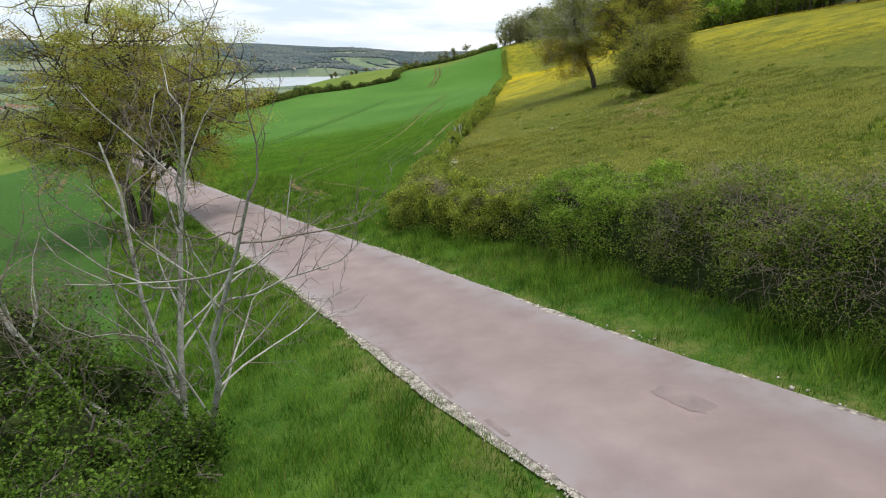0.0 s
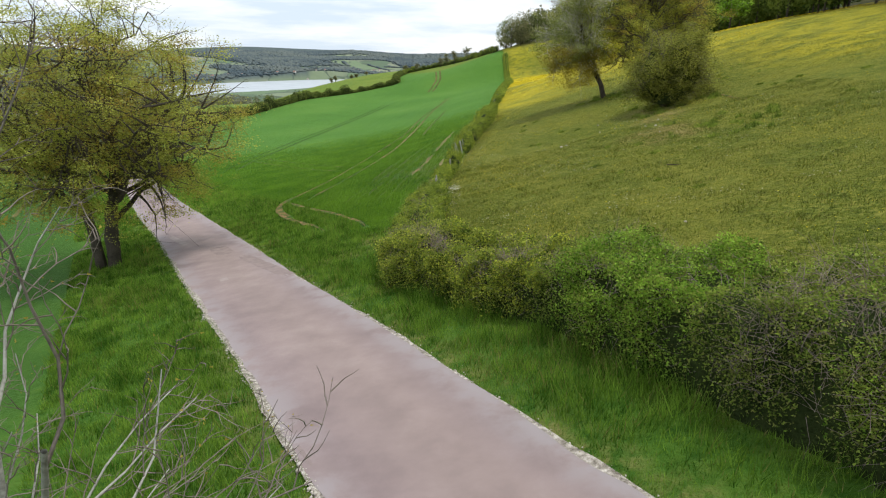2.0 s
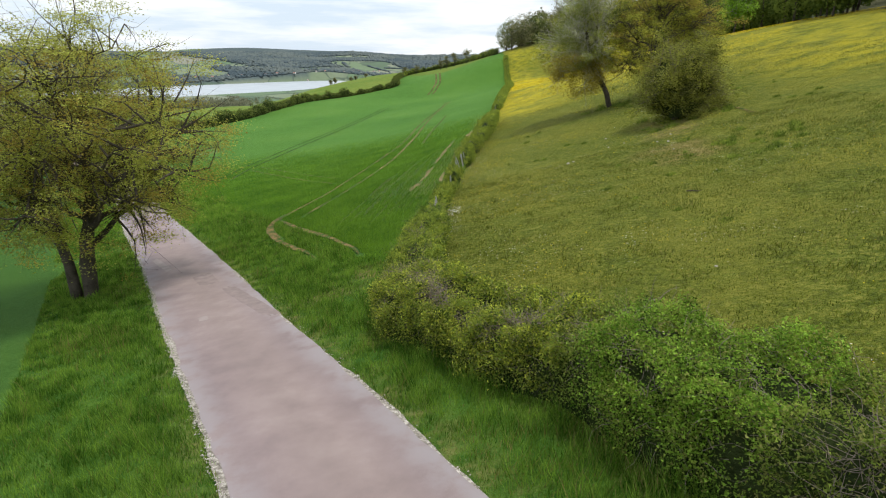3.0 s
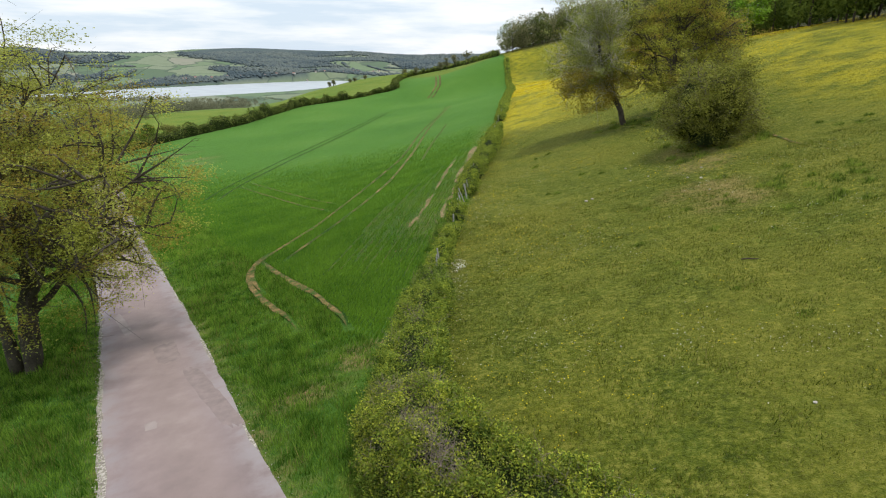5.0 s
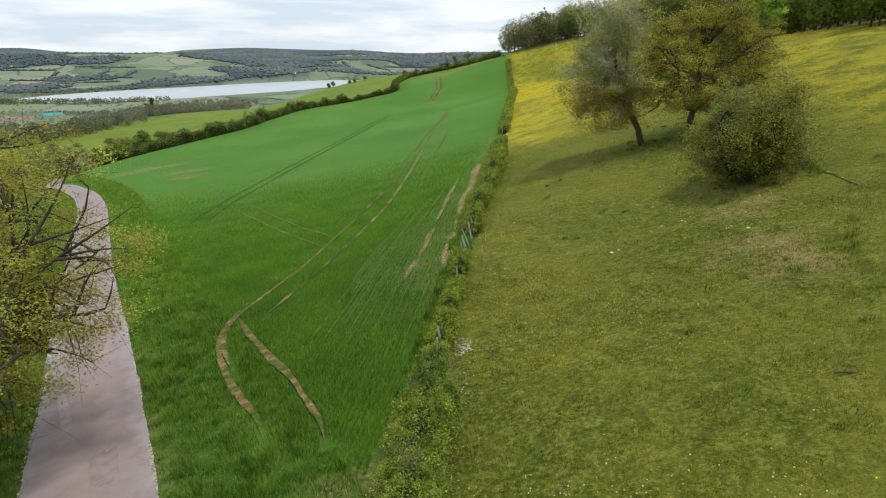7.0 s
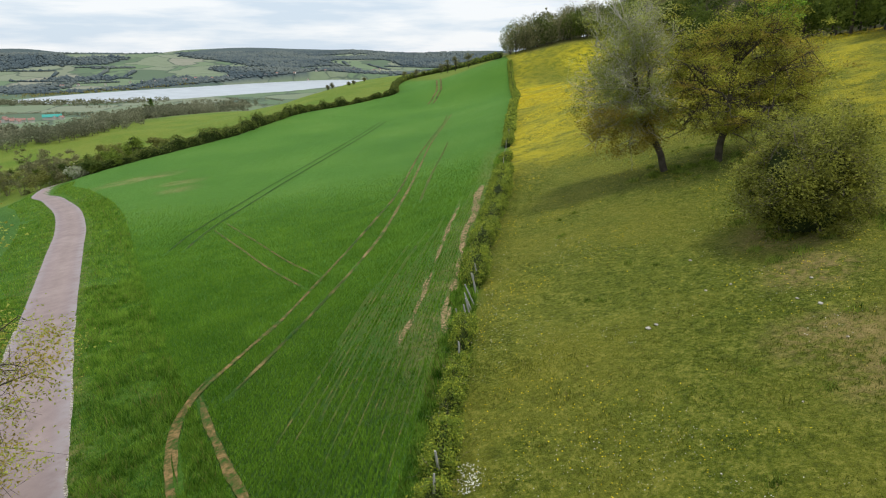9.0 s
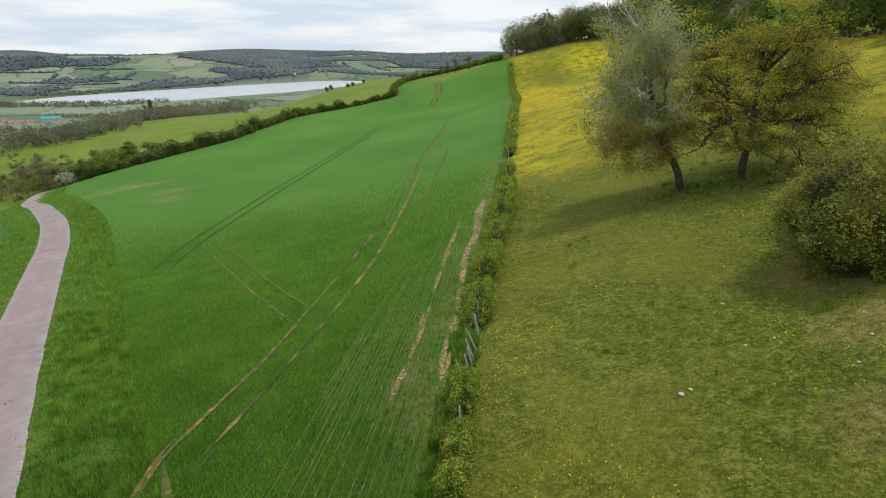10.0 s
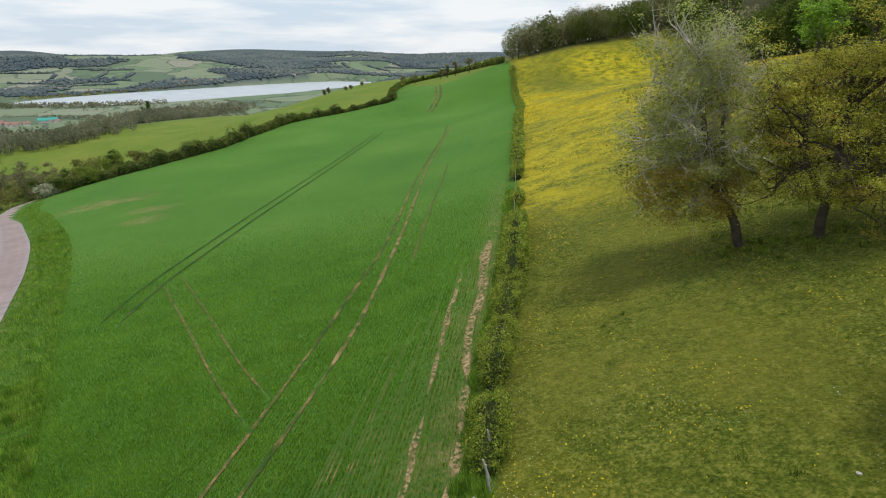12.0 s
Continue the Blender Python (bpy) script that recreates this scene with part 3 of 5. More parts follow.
# wheel tracks and bare strips in the corn
TRACKS = [
    ([(-8.2, 40.0), (-9.9, 43.6), (-10.7, 47.2), (-9.8, 52), (-8.8, 56.6), (-7.9, 63.6), (-7.0, 70.7)], 0.13, M_TRODDEN),
    ([(-7.3, 68), (-7.0, 70.7), (-5.9, 80.8), (-4.6, 95.6), (-3.3, 135), (0.6, 199), (1.5, 230)], 0.14, M_TRACK),
    ([(-8.9, 46.6), (-7.8, 52), (-7.0, 56.1), (-6.0, 62), (-5.4, 66)], 0.13, M_TRACK),
    ([(-5.7, 64), (-5.1, 68.2), (-4.4, 75), (-3.7, 88), (-3.1, 102), (-1.8, 146), (0.8, 190), (3.0, 230)], 0.15, M_RUT),
    ([(-1.6, 84), (-0.9, 100), (0.6, 122), (1.6, 140)], 0.15, M_STRIPE),
    ([(-10.8, 48.1), (-9.1, 44.9), (-7.6, 42.4), (-6.6, 40.7), (-5.3, 38.6), (-3.9, 36.0), (-3.2, 34.6), (-2.6, 32.8)], 0.17, M_TRODDEN),
    ([(-4.8, 33.6), (-6.0, 36.0), (-6.8, 37.2), (-7.9, 39.0), (-9.4, 41.8), (-10.3, 44.0), (-10.7, 45.6), (-10.9, 48.2), (-10.6, 49.8)], 0.14, M_TRODDEN),
    ([(-8.6, 61.6), (-13.5, 69.4), (-19, 78.7), (-27.1, 92.1)], 0.07, M_TRODDEN),
    ([(-8.2, 64.2), (-12.2, 70.6), (-17.9, 80.5), (-26.6, 95)], 0.06, M_TRODDEN),
    ([(-26, 81.3), (-27.1, 92.1), (-27, 109.5), (-26.2, 134), (-23.1, 188), (-20, 240)], 0.17, M_GROOVE),
    ([(-27.9, 81), (-29.0, 92.1), (-28.9, 109.5), (-28.1, 134), (-25.0, 188), (-21.9, 240)], 0.14, M_GROOVE),
    ([(-6.5, 284), (-4.5, 300), (-3.2, 314), (-4.0, 350)], 0.45, M_TRACK),
    ([(-4.5, 284), (-2.5, 300), (-1.2, 314), (-2.0, 350)], 0.45, M_TRACK),
]
for k in range(26):
    off, a, b = 1.25 + 0.22 * k + 0.05 * math.sin(k * 5), 43 + 5 * math.sin(k * 2.3) + 0.15 * k, 86 + 8 * math.sin(k * 1.7) - 1.1 * k
    yy = np.linspace(a, max(b, a + 8), 7)
    TRACKS.append((list(zip(fence_x(yy) - off, yy)), 0.020 + 0.030 * (math.sin(k * 3.1) ** 2), M_STRIPE))
bare = random.Random(8)
# the outer strip runs close to the fence, the inner one drifts away from it
for line, wide in (([(5.0, 85.3), (4.2, 79.3), (3.6, 72.6), (2.9, 68.8), (2.5, 65.5), (2.2, 61.6), (1.75, 57.1), (1.5, 54.6), (1.1, 51), (0.8, 47.5)], 0.26), ([(2.7, 79.8), (1.6, 72.1), (0.8, 64.5), (0.1, 58.7), (-0.3, 54.9), (-0.6, 52.3), (-1.2, 48.6)], 0.13)):
    line = spline(line, 60)
    for k in range(44):
        i = bare.randint(0, 52)
        n = bare.randint(3, 8)
        q = line[i:i + n] + (bare.uniform(-0.22, 0.22) * (1 if wide > 0.2 else 0.6), 0)
        if len(q) > 2:
            TRACKS.append((q, wide * bare.uniform(0.35, 1.0), M_SOIL))
for k, (pts, half, material) in enumerate(TRACKS):
    p = spline(pts, 150)
    tagged(new("wheel_track", ribbon(p, half, 0.07 if k < 11 else 0.045, material, "wheel_track", half * 0.45, len(pts) + 7 * half, taper=3.5 if k < 11 else max(3 * half, 1.2))), "bare earth wheel track through green corn", "wheel track", kind="structure")


p = spline([(21.3, 51.6), (21.7, 50.0), (21.6, 48.2), (21.3, 46.0), (21.2, 44.3)], 90)
tagged(new("footpath", ribbon(p, 0.06, 0.06, M_TRODDEN, "footpath", 0.06, 4, taper=1.6)), "narrow bare earth path worn into the meadow", "path", kind="structure")


def build_lake():
    t = np.linspace(0, 2 * math.pi, 160, endpoint=False)
    rim = np.stack([np.cos(t) * LAKE_LONG * 1.12, np.sin(t) * LAKE_WIDE * 1.12], 1)
    x = LAKE_AT[0] + rim[:, 0] * LAKE_TURN[0] + rim[:, 1] * LAKE_TURN[1]
    y = LAKE_AT[1] + rim[:, 0] * LAKE_TURN[1] - rim[:, 1] * LAKE_TURN[0]
    v = np.c_[x, y, np.full(160, LAKE_Z)]
    v = np.vstack([v, [(LAKE_AT[0], LAKE_AT[1], LAKE_Z)]])
    tagged(new("water", mesh_of("water", v, [(i, (i + 1) % 160, 160) for i in range(160)], M_WATER)), "lake in the valley, the sky's reflection put into its pale colour", "water", kind="structure")


build_lake()


# ---- plants ----
def tubes(lines, sides=5):
    """Tapered limbs: each line is points and radii."""
    V, F, base = [], [], 0
    for pts, rad in lines:
        pts = np.asarray(pts, float)
        n = len(pts)
        way = np.gradient(pts, axis=0)
        way /= np.linalg.norm(way, axis=1)[:, None] + 1e-9
        ref = np.array([0.0, 0, 1]) if abs(way[0][2]) < 0.9 else np.array([1.0, 0, 0])
        a = np.cross(way, ref)
        a /= np.linalg.norm(a, axis=1)[:, None] + 1e-9
        b = np.cross(way, a)
        k = sides if rad[0] > 0.03 else 3
        th = np.arange(k) * 2 * math.pi / k
        ring = pts[:, None] + np.asarray(rad)[:, None, None] * (np.cos(th)[None, :, None] * a[:, None] + np.sin(th)[None, :, None] * b[:, None])
        V.append(ring.reshape(-1, 3))
        i = np.arange(n - 1)[:, None] * k
        j = np.arange(k)[None]
        F.append((base + np.stack([i + j, i + (j + 1) % k, i + k + (j + 1) % k, i + k + j], -1)).reshape(-1, 4))
        base += n * k
    return np.vstack(V), np.vstack(F)


def leaves(rng, points, size, spread=1.0, flat=0.4, length=1.6, folded=False):
    """One leaf at each point: a folded one of four corners where it is seen close, else of three."""
    n = len(points)
    way = rng.normal(size=(n, 3)) * (1, 1, flat)
    way /= np.linalg.norm(way, axis=1)[:, None]
    cross = np.cross(way, rng.normal(size=(n, 3)))
    cross /= np.linalg.norm(cross, axis=1)[:, None] + 1e-9
    up = np.cross(way, cross)
    s = (size * rng.uniform(0.6, 1.4, n))[:, None]
    a = points
    if not folded:
        tip, half = points + way * s * length, cross * s * 0.5 * spread
        return np.stack([a, tip + half, tip - half], 1).reshape(-1, 3), np.arange(3 * n).reshape(-1, 3)
    b = points + way * s * length * 0.45 + cross * s * 0.5 * spread + up * s * 0.14
    c = points + way * s * length
    d = points + way * s * length * 0.45 - cross * s * 0.5 * spread + up * s * 0.14
    v = np.stack([a, b, c, d], 1).reshape(-1, 3)
    return v, np.arange(4 * n).reshape(-1, 4)


def grow(rng, p, way, length, radius, level, spec, out):
    """One limb and what branches off it."""
    n = 6 if level == 0 else 5 if level < 3 else 4
    pts, d = [np.array(p, float)], np.array(way, float) / np.linalg.norm(way)
    wander, lift = spec["wander"], spec["lift"][min(level, len(spec["lift"]) - 1)]
    for _ in range(n):
        d = d + rng.normal(size=3) * wander * (1 if level else 0.5)
        d[2] += lift
        d /= np.linalg.norm(d)
        pts.append(pts[-1] + d * length / n)
    rad = radius * np.linspace(1, spec["taper"], n + 1)
    out["lines"].append((pts, rad))
    if level >= spec["levels"]:
        out["tips"].append(np.array(pts[1:]))
        return
    kids = spec["kids"][level]
    for k in range(kids):
        f = spec["from"][min(level, len(spec["from"]) - 1)]
        t = f + (1 - f) * (k + rng.uniform(0.2, 1.0)) / kids
        x = min(t, 0.999) * n
        i = int(x)
        at = pts[i] + (pts[i + 1] - pts[i]) * (x - i)
        seg = pts[i + 1] - pts[i]
        seg /= np.linalg.norm(seg)
        side = np.cross(seg, rng.normal(size=3))
        side /= np.linalg.norm(side) + 1e-9
        ang = radians(rng.uniform(*spec["angle"]))
        nd = seg * math.cos(ang) + side * math.sin(ang)
        nl = length * spec["ratio"] * rng.uniform(0.7, 1.15) * (1.15 - 0.35 * t)
        grow(rng, at, nd, nl, max(radius * spec["thin"] * (1.05 - 0.4 * t), 0.006), level + 1, spec, out)
    if level > 0:
        out["tips"].append(np.array(pts[-2:]))


def tree(name, at, stems, spec, bark, foliage, label, category="tree", seed=1, group="", sink=0.25):
    """stems: (offset x, y), (way), length, radius. foliage: (material, count, size, jitter, lowest, highest share of the height, name)."""
    rng = np.random.default_rng(seed)
    root = thing(name, (at[0], at[1], gz(*at)), label, category, group)
    out = {"lines": [], "tips": []}
    for (ox, oy), way, length, radius in stems:
        dz = gz(at[0] + ox, at[1] + oy) - gz(*at)
        grow(rng, (ox, oy, dz - sink), way, length, radius, 0, spec, out)
    thick = min(spec.get("trunk", 0.09), max(l[1][0] for l in out["lines"]))
    trunk = [l for l in out["lines"] if l[1][0] >= thick]
    limbs = [l for l in out["lines"] if l[1][0] < thick]
    part("trunk", mesh_of("trunk", *tubes(trunk, 8), bark, True), root)
    stout = [l for l in limbs if l[1][0] >= 0.020]
    thin = [l for l in limbs if l[1][0] < 0.020]
    for l in stout:
        part("branch", mesh_of("branch", *tubes([l], 5), bark, True), root)
    if thin:
        tagged(part("twig_spray", mesh_of("twig_spray", *tubes(thin, 3), M_TWIG, True), root, "fine dark twigs"), kind="stuff")
    tips = np.vstack(out["tips"])
    top = tips[:, 2].max()
    for material, count, size, jitter, lo, hi, kind in foliage:
        some = tips[(tips[:, 2] >= lo * top) & (tips[:, 2] <= hi * top)]
        if not len(some):
            continue
        pick = some[rng.integers(0, len(some), count)] + rng.normal(size=(count, 3)) * jitter
        tagged(part(kind, mesh_of(kind, *leaves(rng, pick, size), material), root), kind="stuff")
    return root


def crown_tree(name, at, stems, centre, radii, limbs, bark, foliage, label, category="tree", seed=1, group="", spray=(7, 6), low=-0.45, girth=0.30, droop=0.0, uneven=0.14, twig=1.0, bunch=12, flat=0.6, heart=0.0):
    """A tree that fills an uneven crown. stems: lines of points from the foot (relative to it); centre and radii of the crown, relative to the foot.
    foliage: (material, leaves, size, jitter, lowest and highest share of the crown, name)."""
    rng = np.random.default_rng(seed)
    root = thing(name, (at[0], at[1], gz(*at)), label, category, group)
    centre, radii = np.array(centre, float), np.array(radii, float)
    trunks = []
    for st in stems:
        p = spline(np.array(st[0], float), 14)
        p[1:-1] += rng.normal(size=(12, 3)) * 0.03 * girth * 3
        trunks.append((p, np.linspace(st[1], st[1] * 0.35, 14)))
        me = mesh_of("trunk", *tubes([trunks[-1]], 9), M_BARK if bark is M_GREYBARK else bark, True)
        part("trunk", me, root)
    mean = radii.mean()
    tips, gold = [], math.pi * (3 - math.sqrt(5))
    for k in range(limbs):
        e = low + (1.0 - low) * (k + 0.5) / limbs
        th = k * gold + rng.normal() * 0.25
        c = math.sqrt(max(0, 1 - e * e))
        d = np.array((math.cos(th) * c, math.sin(th) * c, e))
        lobe = 1 + uneven * (math.sin(3 * th + seed) * c + math.sin(5 * e + 2 * th + seed))
        goal = centre + radii * d * rng.uniform(0.60, 0.88) * lobe
        pts, rad = trunks[int(np.argmin([np.linalg.norm(t[0][-1] - goal) for t in trunks]))]
        f = np.clip(0.30 + 0.45 * (e - low) / (1 - low) + rng.uniform(-0.06, 0.2), 0.2, 0.98)
        j = f * 13
        a = pts[int(j)] + (pts[min(int(j) + 1, 13)] - pts[int(j)]) * (j - int(j))
        mid = a + (goal - a) * 0.5 + (0, 0, 0.12 * np.linalg.norm(goal - a) * (1 - droop * 2)) + rng.normal(size=3) * 0.07 * mean
        far_end = goal - (0, 0, droop * mean * 0.3)
        line = spline([a, mid, far_end], 9)
        line[1:] += rng.normal(size=(8, 3)) * 0.016 * mean
        r0 = max(np.interp(j, np.arange(14), rad) * 0.62, 0.02)
        mesh_lines = [(line, np.linspace(r0, 0.016 * girth / 0.3 + 0.004, 9))]
        for _ in range(spray[0]):
            t = rng.uniform(0.30, 1.0) * 7.99
            b = line[int(t)] + (line[int(t) + 1] - line[int(t)]) * (t - int(t))
            w = rng.normal(size=3)
            w /= np.linalg.norm(w)
            w = w + (b - centre) / radii * 0.55 + (0, 0, 0.25 - droop)
            w /= np.linalg.norm(w)
            end = b + w * mean * rng.uniform(0.22, 0.42)
            q = (end - centre) / radii
            if np.linalg.norm(q) > 1.02 * max(lobe, 0.9):
                end = centre + radii * q / np.linalg.norm(q) * rng.uniform(0.86, 1.08) * max(lobe, 0.9)
            sub = spline([b, (b + end) / 2 + rng.normal(size=3) * 0.05 * mean, end], 5)
            mesh_lines.append((sub, np.linspace(max(r0 * 0.3, 0.012) * twig, 0.006 * twig, 5)))
            for _ in range(spray[1]):
                u = rng.uniform(0.25, 1.0) * 3.99
                g = sub[int(u)] + (sub[int(u) + 1] - sub[int(u)]) * (u - int(u))
                w2 = rng.normal(size=3) + w * 0.8
                w2 /= np.linalg.norm(w2)
                tw = np.stack([g, g + w2 * mean * 0.06, g + (w2 + rng.normal(size=3) * 0.4 - (0, 0, droop)) * mean * rng.uniform(0.10, 0.17)])
                mesh_lines.append((tw, np.array((0.008, 0.006, 0.003)) * (0.6 + girth) * twig))
                tips.append(tw[1:])
            tips.append(sub[2:])
        part("limb", mesh_of("limb", *tubes(mesh_lines, 5), bark, True), root)
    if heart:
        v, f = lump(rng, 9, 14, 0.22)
        part("inside", mesh_of("inside", v * radii * heart + centre - (0, 0, radii[2] * 0.12), f, M_SHADEDCORE), root, "solid lump for the twigs within the bush, shade put into its dark colour")
    tips = np.vstack(tips)
    lo_z, hi_z = tips[:, 2].min(), tips[:, 2].max()
    for material, count, size, jitter, lo, hi, kind in foliage:
        share = (tips[:, 2] - lo_z) / (hi_z - lo_z)
        some = tips[(share >= lo) & (share <= hi)]
        m = max(count // bunch, 1)
        knots = some[rng.integers(0, len(some), m)]
        knots = knots + rng.normal(size=(m, 3)) * jitter * 0.3
        wide = rng.uniform(0.55, 1.45, m)
        mine = rng.choice(m, count, p=wide**2 / (wide**2).sum())
        pick = knots[mine] + rng.normal(size=(count, 3)) * (jitter * wide[mine])[:, None] * (1, 1, flat)
        tagged(part(kind, mesh_of(kind, *leaves(rng, pick, size, folded=size < 0.04), material), root), kind="stuff")
    return root


def lump(rng, rings=7, sides=10, rough=0.25):
    """A rough closed lump of unit size, as vertices and faces."""
    v = [(0, 0, -1)]
    for i in range(1, rings):
        a = math.pi * i / rings - math.pi / 2
        for j in range(sides):
            t = 2 * math.pi * j / sides
            r = 1 + rng.uniform(-rough, rough)
            v.append((math.cos(a) * math.cos(t) * r, math.cos(a) * math.sin(t) * r, math.sin(a) * r))
    v.append((0, 0, 1))
    f = [(0, 1 + (j + 1) % sides, 1 + j) for j in range(sides)]
    for i in range(rings - 2):
        for j in range(sides):
            a, b = 1 + i * sides + j, 1 + i * sides + (j + 1) % sides
            f.append((a, b, b + sides, a + sides))
    last = 1 + (rings - 2) * sides
    f += [(last + j, last + (j + 1) % sides, len(v) - 1) for j in range(sides)]
    return np.array(v), f


def hedge(name, line, width, height, foliage, label, seed=3, core=0.80, twigs=0, step=0.5, category="hedge", rough=0.16, group="", ends=0.55, top_twigs=0, gaps=-0.40, arch=0.25):
    """A hedge along line; width and height may vary along it. foliage: (material, leaves a metre, size, name, from, to)."""
    rng = np.random.default_rng(seed)
    line = np.asarray(line, float)
    s = np.r_[0, np.cumsum(np.linalg.norm(np.diff(line, axis=0), axis=1))]
    long = s[-1]
    m = max(int(long / step), 3)
    w = np.linspace(0, long, m)
    mid = np.stack([np.interp(w, s, line[:, k]) for k in (0, 1)], 1)
    way = np.gradient(mid, axis=0)
    way /= np.linalg.norm(way, axis=1)[:, None]
    right = np.stack([way[:, 1], -way[:, 0]], 1)
    width = np.interp(w / long, np.linspace(0, 1, len(np.atleast_1d(width))), np.atleast_1d(width)) if np.ndim(width) else np.full(m, float(width))
    height = np.interp(w / long, np.linspace(0, 1, len(np.atleast_1d(height))), np.atleast_1d(height)) if np.ndim(height) else np.full(m, float(height))
    height = height * (1 + rough * wobble(w, w * 0, 1.1, seed) + rough * 0.7 * wobble(w, w * 0, 3.7, seed + 1))
    width = width * (1 + rough * wobble(w, w * 0 + 5, 1.4, seed))
    end = np.minimum(1, ends + (1 - ends) * np.minimum(np.minimum(w, long - w) / (0.6 * width.mean()), 1))
    height, width = height * end, width * end
    base = ground_z(mid[:, 0], mid[:, 1])
    mx, my = mid[0]
    root = thing(name, (mx, my, gz(mx, my)), label, category, group)
    org = np.array([mx, my, gz(mx, my)])
    ang = np.linspace(0, math.pi, 9)
    cx, cz = -np.sign(np.cos(ang)) * np.abs(np.cos(ang)) ** 0.55, np.abs(np.sin(ang)) ** 0.55

    def shell(i, a, k):
        """Points on the hedge's skin, at sample i (with fraction), angle a, scaled by k."""
        f = np.interp(i, np.arange(m), width) / 2
        h = np.interp(i, np.arange(m), height)
        x = np.interp(i, np.arange(m), mid[:, 0]), np.interp(i, np.arange(m), mid[:, 1])
        r = np.interp(i, np.arange(m), right[:, 0]), np.interp(i, np.arange(m), right[:, 1])
        u = -np.sign(np.cos(a)) * np.abs(np.cos(a)) ** 0.55 * f * k
        px, py = x[0] + r[0] * u, x[1] + r[1] * u
        return np.stack([px, py, ground_z(px, py) + np.abs(np.sin(a)) ** 0.55 * h * k], 1)

    V = []
    for i in range(m):
        V.append(shell(np.full(9, float(i)), ang, core * rng.uniform(0.9, 1.03, 9)) - org - (0, 0, 0.12))
    V = np.vstack(V)
    F = [(i * 9 + j, i * 9 + j + 1, i * 9 + j + 10, i * 9 + j + 9) for i in range(m - 1) for j in range(8)]
    F += [tuple(range(9)), tuple(range((m - 1) * 9 + 8, (m - 1) * 9 - 1, -1))]
    # filler whose dark colour carries the shade behind the leaf gaps
    part("inside", mesh_of("inside", V, F, M_SHADEDCORE), root)
    for material, per, size, kind, lo, hi in foliage:
        count = int(per * long * (hi - lo))
        if not count:
            continue
        i = rng.uniform(lo, hi, count) * (m - 1)
        a = rng.uniform(0.02, math.pi - 0.02, count)
        k = 1.02 - np.abs(rng.normal(size=count)) * 0.07 + 0.09 * wobble(i * step, a * 1.2, 0.17, seed) + 0.13 * wobble(i * step, a * 1.2, 0.45, seed + 2)
        hollow = wobble(i * step, a * 1.3, 0.42, seed + 5) + 0.25 * rng.normal(size=count) < gaps
        i, a, k = i[~hollow], a[~hollow], k[~hollow]
        count = len(i)
        p = shell(i, a, k)
        ends = rng.random(count) < 0.10
        p[:, :2] += rng.normal(size=(count, 2)) * 0.08 + ends[:, None] * rng.normal(size=(count, 2)) * 0.15
        tagged(part(kind, mesh_of(kind, *leaves(rng, p - org, size, 1.0, 0.7, 1.5), material), root), kind="stuff")
    if twigs or top_twigs:
        lines = []
        for n_twig in range(int((twigs + top_twigs) * long)):
            i, a = rng.uniform(0, m - 1), rng.uniform(0.1, math.pi - 0.1) if n_twig < twigs * long else rng.normal(1.5, 0.35)
            if n_twig >= twigs * long and wobble(np.array(i * step), np.array(a * 2.0), 0.9, seed) < 0.25:
                continue
            p = shell(np.array([i]), np.array([a]), rng.uniform(0.82, 1.02))[0] - org
            d = rng.normal(size=3) + (0, 0, 0.5)
            d /= np.linalg.norm(d)
            q = [p]
            for _ in range(3):
                d = d + rng.normal(size=3) * 0.4 - (0, 0, 0.12)
                d /= np.linalg.norm(d)
                q.append(q[-1] + d * arch * rng.uniform(0.5, 1.2))
            lines.append((q, np.linspace(0.0052, 0.002, 4)))
        tagged(part("twig_tangle", mesh_of("twig_tangle", *tubes(lines, 3), M_HEDGETWIG), root, "bare grey-brown twigs"), kind="stuff")
    return root


# near hedge along the lane: four stretches that differ in leaf and height
LANE_HEDGE = spline([(11.0, 2.2), (9.4, 6.4), (7.75, 10.4), (6.05, 14.2), (4.35, 17.4), (2.35, 20.4), (0.65, 22.9), (0.2, 25.6)], 80)
hedge("hedge", LANE_HEDGE[:34], 2.3, (1.95, 2.05), [(M_HEDGE, 7500, 0.030, "foliage", 0, 1), (M_THORN, 4200, 0.029, "thorn_foliage", 0, 1), (M_FRESH, 1500, 0.031, "fresh_foliage", 0.2, 0.9)], "tall thorny hedge, grey twigs and dark green leaves, beside a lane", 3, 0.86, 330, 0.3, ends=0.95, gaps=-0.24, arch=0.26)
hedge("hedge", LANE_HEDGE[32:52], 2.3, (2.0, 1.8), [(M_FRESH, 6500, 0.036, "foliage", 0.2, 0.85), (M_HEDGE, 5600, 0.033, "dark_foliage", 0, 1), (M_THORN, 1600, 0.034, "thorn_foliage", 0, 1)], "fresh bright green hedge stretch beside a lane", 5, 0.87, 80, 0.3, ends=0.9, top_twigs=60, gaps=-0.34, arch=0.2)
hedge("hedge", LANE_HEDGE[50:], (2.3, 2.7, 2.5), (1.75, 1.7, 1.6, 1.3), [(M_YELLOW, 6000, 0.038, "foliage", 0.0, 1), (M_THORN, 2600, 0.034, "thorn_foliage", 0, 1), (M_HEDGE, 6400, 0.038, "dark_foliage", 0, 1)], "clipped yellow-green hedge at the field corner", 7, 0.90, 90, 0.3, ends=0.85, top_twigs=420, gaps=-0.34, arch=0.16)
